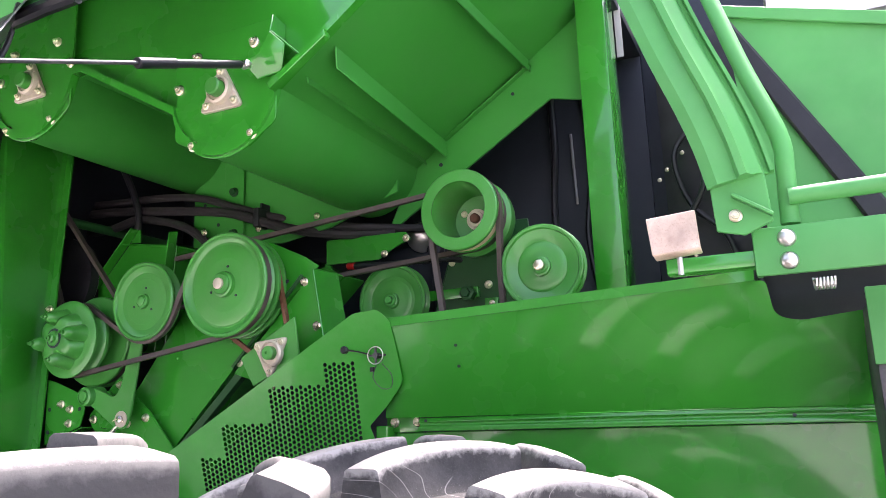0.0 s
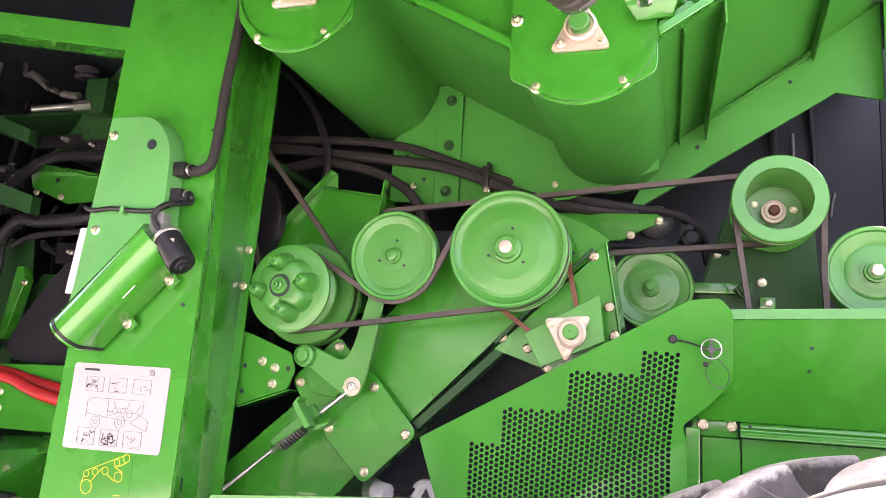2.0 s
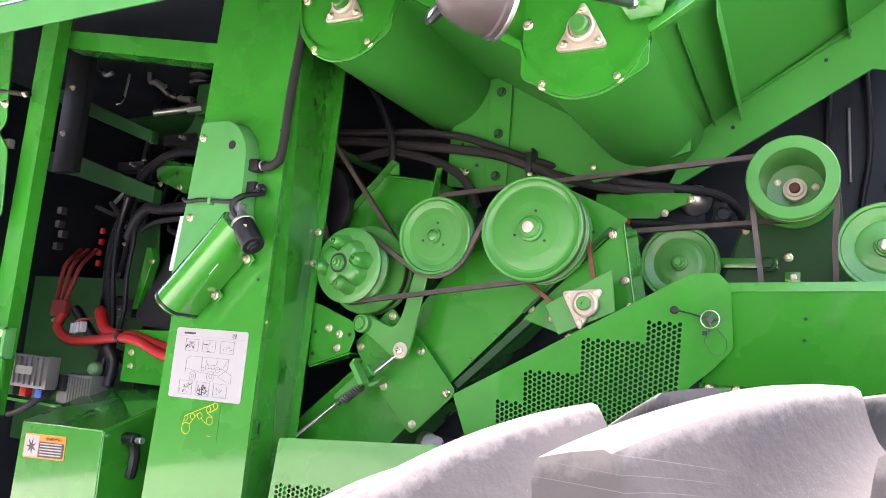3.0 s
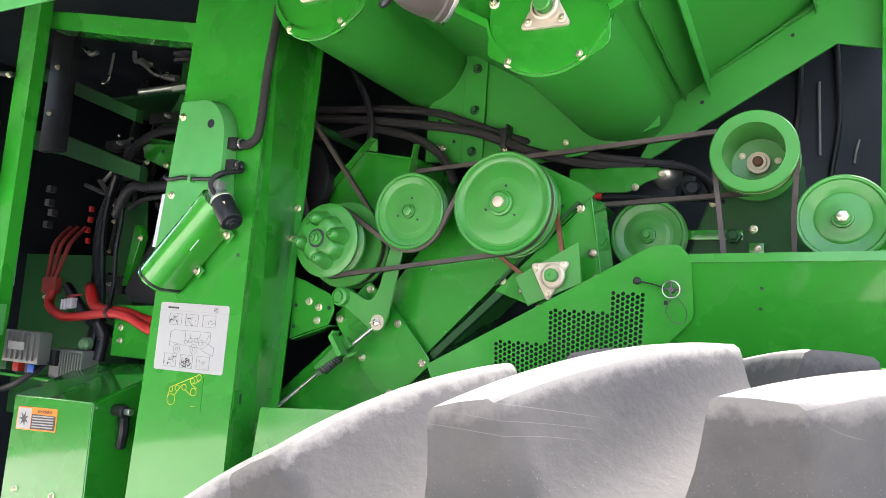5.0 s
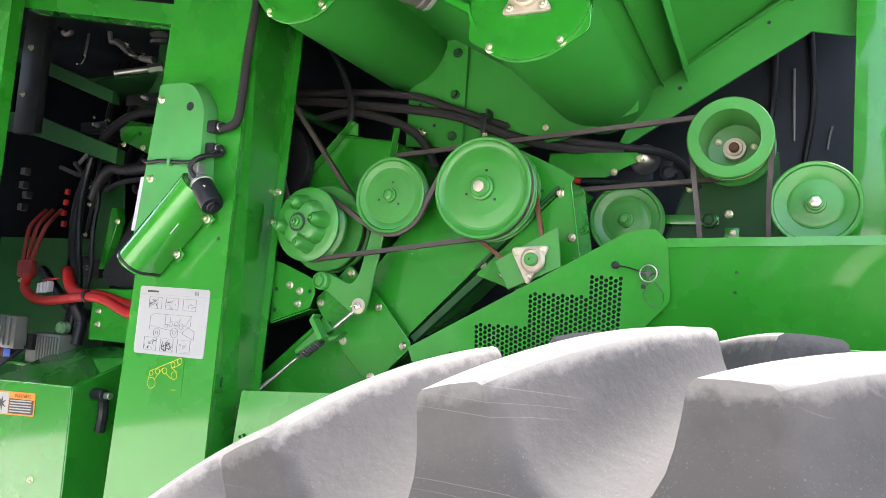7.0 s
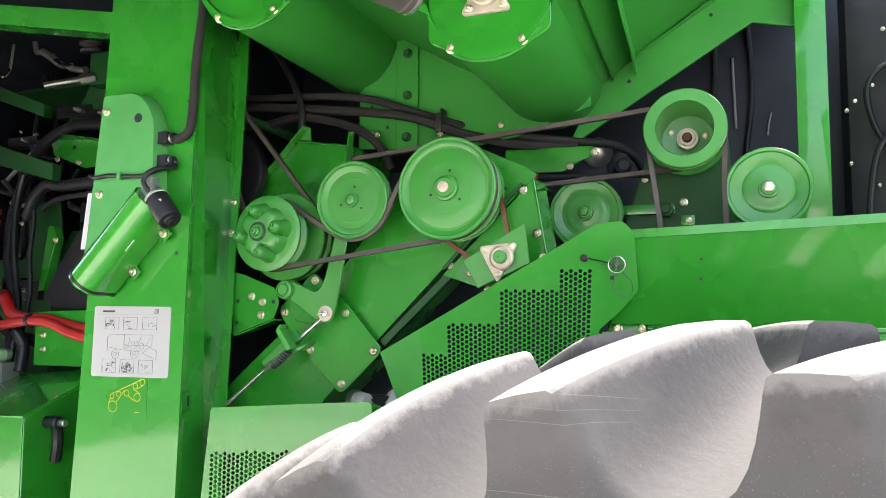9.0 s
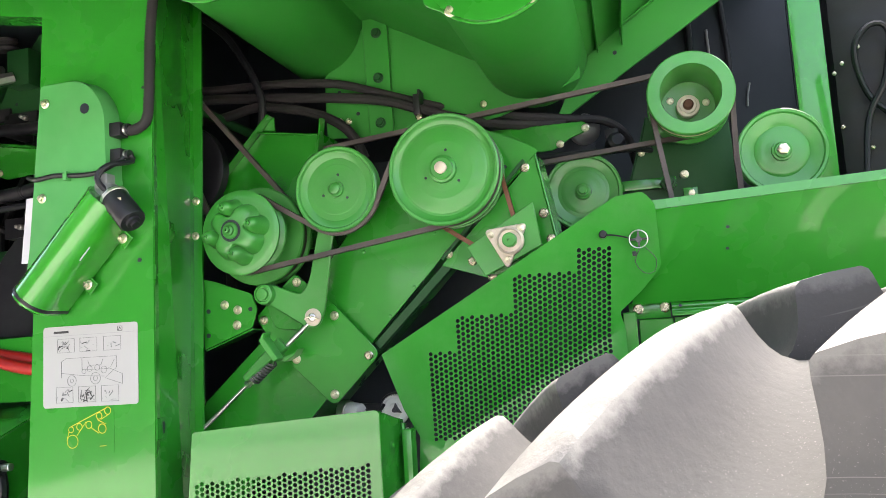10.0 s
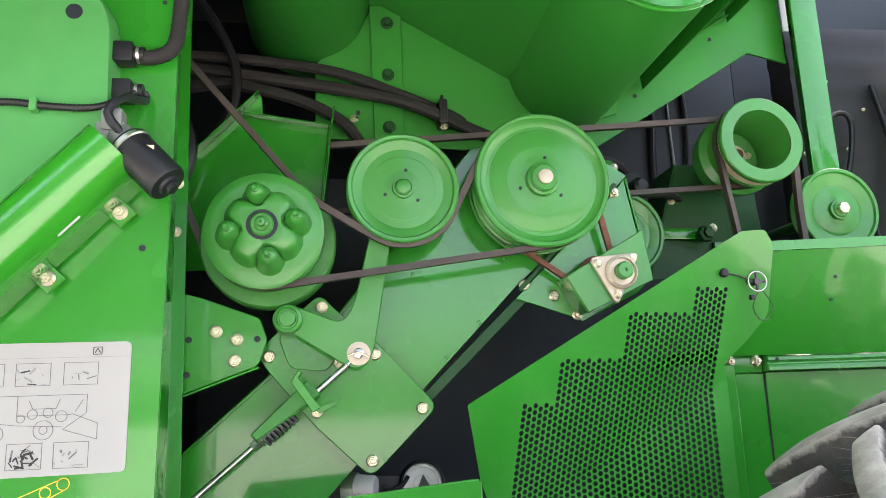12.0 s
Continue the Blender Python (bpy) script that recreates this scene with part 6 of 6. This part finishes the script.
rng = random.Random(23)
for i in range(14):
    x, y = rng.uniform(-4.9, -3.3), rng.uniform(2.95, 3.5)
    z0, z1 = rng.uniform(1.7, 2.3), 3.376
    sway = [rng.uniform(-0.12, 0.12) for _ in range(4)]
    pts = [(x + sway[k] + (0.25 * (k / 3) if i % 3 == 0 else 0), y + 0.03 * k, z0 + (z1 - z0) * k / 3) for k in range(4)]
    solo("bay_hose", tube(pts, rng.choice((0.012, 0.016, 0.024)), 8), BLACK, "black hose among the bay pipework", "hose", "bay hoses")
for i in range(9):
    x, z = rng.uniform(-4.6, -3.4), rng.uniform(1.95, 2.95)
    w, h = rng.uniform(0.06, 0.14), rng.uniform(0.05, 0.12)
    vb = thing("valve_block", (x, 2.75, z), "black valve block with a bright fitting", "valve", "bay valves")
    part("block", box(x - w, x + w, 2.72, 2.80, z, z + h, 0.006), BLACK, vb)
    part("fitting", lathe([(0.013, 0), (0.013, 0.02), (0.009, 0.022), (0.009, 0.04), (0.006, 0.042)], (x + w * 0.4, 2.72, z + h * 0.5), n=6), STEEL, vb, "bright steel fitting")

# low green box with the warning label
gbx = thing("equipment_box", (-3.53, 2.2, 0.9), "green sheet steel box with a warning label", "box")
part("front", prism([(-3.80, 0.85), (-3.26, 0.85), (-3.272, 1.488), (-3.785, 1.470)], 2.0, 2.008, 0.002), GREEN, gbx)
part("top", slab([(-3.785, 2.0, 1.474), (-3.272, 2.0, 1.492), (-3.272, 2.46, 1.66), (-3.92, 2.46, 1.60)], -0.006), GREEN, gbx)
part("side", slab([(-3.268, 2.0, 1.488), (-3.256, 2.0, 0.85), (-3.256, 2.46, 0.85), (-3.268, 2.46, 1.655)], 0.006), GREEN, gbx)
bolt(gbx, -3.70, 2.0, 1.075, 0.9)
bolt(gbx, -3.45, 2.0, 1.085, 0.9)
part("socket", rod((-3.262, 2.11, 1.458), (-3.185, 2.10, 1.459), 0.026, 14, 0.004), BLACK, gbx, "black cable socket")
part("socket_tip", rod((-3.185, 2.10, 1.459), (-3.145, 2.095, 1.461), 0.014, 12, 0.002), STEEL, gbx, "bright steel terminal")
part("socket_lead", tube([(-3.24, 2.14, 1.44), (-3.22, 2.13, 1.38), (-3.24, 2.14, 1.30)], 0.022, 8), BLACK, gbx)
warn = part("warning_label", prism(rounded([(-3.750, 1.327), (-3.480, 1.343), (-3.482, 1.441), (-3.748, 1.428)], 0.008, 3), 1.9965, 1.9985, 0), ORANGE, gbx, "orange and white warning label")
part("pictogram", prism([(-3.744, 1.333), (-3.652, 1.338), (-3.652, 1.427), (-3.743, 1.423)], 1.9955, 1.9963, 0), WHITE, warn)
star = [(-3.698 + (0.034 if i % 2 else 0.012) * math.cos(i * math.pi / 7), 1.378 + (0.034 if i % 2 else 0.012) * math.sin(i * math.pi / 7)) for i in range(14)]
part("burst", prism(star, 1.9945, 1.9953, 0), INK, warn)
part("text_field", prism([(-3.648, 1.339), (-3.487, 1.349), (-3.488, 1.410), (-3.648, 1.404)], 1.9955, 1.9963, 0), INK, warn)
for i in range(5):
    z = 1.347 + i * 0.0115
    part("text_bar", prism([(-3.640, z), (-3.50, z + 0.009), (-3.50, z + 0.014), (-3.640, z + 0.005)], 1.9945, 1.9953, 0), WHITE, warn)
font = bpy.data.curves.new("word", "FONT")
font.body, font.size, font.align_x, font.extrude = "WARNING", 0.022, "CENTER", 0.0003
word = new("word", font)
me = bpy.data.meshes.new_from_object(word)
bpy.data.objects.remove(word)
me.materials.clear()
finish(me, INK)
wob = new("word", me)
wob.parent = warn
wob.location = Vector((-3.56, 1.9955, 1.414)) - base[warn]
wob.rotation_euler = (radians(90), radians(-3.4), 0)

# ---- open cab-side frame with its handrail, beyond the side panel ----
fr = thing("cab_door_frame", (0.15, 1.78, 2.15), "light green curved door frame channel standing open", "frame")
line = [(-0.105, 1.726, 2.83), (-0.079, 1.724, 2.755), (-0.035, 1.718, 2.62), (0.012, 1.712, 2.49), (0.04, 1.715, 2.40), (0.058, 1.72, 2.32)]
line = curve_points(line, 0.02)
rings = []
for i, p in enumerate(line):
    t = (line[min(i + 1, len(line) - 1)] - line[max(i - 1, 0)]).normalized()
    u = Vector((-t.z, 0, t.x))
    if u.x < 0:
        u = -u
    sec = [(0, 0), (0.022, -0.012), (0.06, -0.004), (0.066, -0.022), (0.080, -0.022), (0.088, 0.0), (0.105, 0.012), (0.112, 0.03), (0.120, 0.034), (0.123, 0.02), (0.130, 0.02), (0.130, 0.05), (0.105, 0.045), (0.07, 0.02), (0.0, 0.01)]
    rings.append([p + u * a + Vector((0, b, 0)) for a, b in sec])
part("channel", loft(rings), COVER, fr)
part("foot", merged(slab([(0.062, 1.73, 2.325), (0.066, 1.74, 2.235), (0.118, 1.74, 2.222), (0.172, 1.74, 2.245), (0.165, 1.74, 2.36), (0.116, 1.74, 2.36)], -0.02),
                    slab([(0.100, 1.715, 2.300), (0.172, 1.715, 2.250), (0.172, 1.735, 2.250), (0.100, 1.735, 2.300)], 0.008)), COVER, fr)
bolt(fr, 0.105, 1.735, 2.262, 0.8)
part("handrail", tube([(0.06, 1.99, 2.96), (0.096, 1.94, 2.83), (0.145, 1.885, 2.64), (0.19, 1.84, 2.49), (0.206, 1.825, 2.42), (0.206, 1.82, 2.36), (0.203, 1.82, 2.25)], 0.019, 16), COVER, fr)
part("handrail", tube([(0.205, 1.80, 2.302), (0.28, 1.80, 2.303), (0.5, 1.80, 2.305)], 0.018, 16), COVER, fr)
part("bracket_beam", merged(box(0.128, 0.6, 1.775, 1.79, 2.142, 2.240, 0.008), box(0.128, 0.14, 1.79, 1.86, 2.15, 2.235, 0.003), box(0.14, 0.6, 1.79, 1.86, 2.235, 2.241, 0.002)), COVER, fr)
for z in (2.214, 2.168):
    part("bolt_head", lathe([(0.018, 0), (0.0175, 0.004), (0.013, 0.010), (0.005, 0.013)], (0.192, 1.775, z), n=20), STEEL, fr, "bright domed bolt head")
part("coil", tube([(0.235 + 0.0008 * i, 1.99 + 0.012 * math.sin(i * 0.7), 2.145 + 0.012 * math.cos(i * 0.7)) for i in range(55)], 0.003, 6, smooth=False), STEEL, fr)

wing = thing("open_wing_panel", (0.3, 2.02, 2.2), "green triangular wing panel with a black rubber seal", "panel")
part("sheet", prism([(0.10, 2.855), (0.60, 2.70), (0.60, 2.245), (0.36, 2.30), (0.115, 2.80)], 2.03, 2.036, 0.001), COVER, wing)
part("top_edge", slab([(0.095, 2.024, 2.865), (0.60, 2.024, 2.71), (0.60, 2.024, 2.675), (0.12, 2.024, 2.825)], -0.01), COVER, wing)
part("seal", slab([(0.115, 2.012, 2.835), (0.435, 2.012, 2.25), (0.37, 2.012, 2.25), (0.09, 2.012, 2.80)], -0.016, 0.006), BLACK, wing, "black rubber seal")
part("lower_sheet", prism([(0.12, 2.74), (0.40, 2.24), (0.16, 2.24)], 2.018, 2.024, 0.001), COVER, wing)
part("stay", box(0.33, 0.6, 1.99, 2.0, 1.965, 2.13, 0.003), COVER, wing)
part("post", box(0.335, 0.36, 2.0, 2.24, 1.2, 2.1, 0.003), LAMP, wing)
solo("grey_hood", loft([[(x, y, 2.60 + 0.62 * math.sin(a)) for x, y in ((0.22, 2.6 + 0.4 * math.cos(a)), (1.6, 2.6 + 0.4 * math.cos(a)))] for a in [i * math.pi / 14 for i in range(2, 13)]], closed=False), HOOD,
     "smooth grey rounded hood behind the wing panel", "hood")

plate = thing("marker_plate", (-0.02, 1.78, 2.17), "scuffed pale marker plate on a short arm", "plate")
part("face", merged(slab([(-0.076, 1.772, 2.287), (0.026, 1.768, 2.293), (0.030, 1.770, 2.212), (-0.068, 1.765, 2.205)], -0.004), slab([(-0.068, 1.765, 2.205), (0.030, 1.770, 2.212), (0.030, 1.80, 2.205), (-0.066, 1.80, 2.198)], 0.004)), BEIGE, plate)
part("arm", box(-0.045, 0.135, 1.785, 1.835, 2.165, 2.198, 0.004), GREEN, plate)
part("pin", rod((-0.016, 1.787, 2.20), (-0.016, 1.787, 2.162), 0.0065, 12), STEEL, plate)
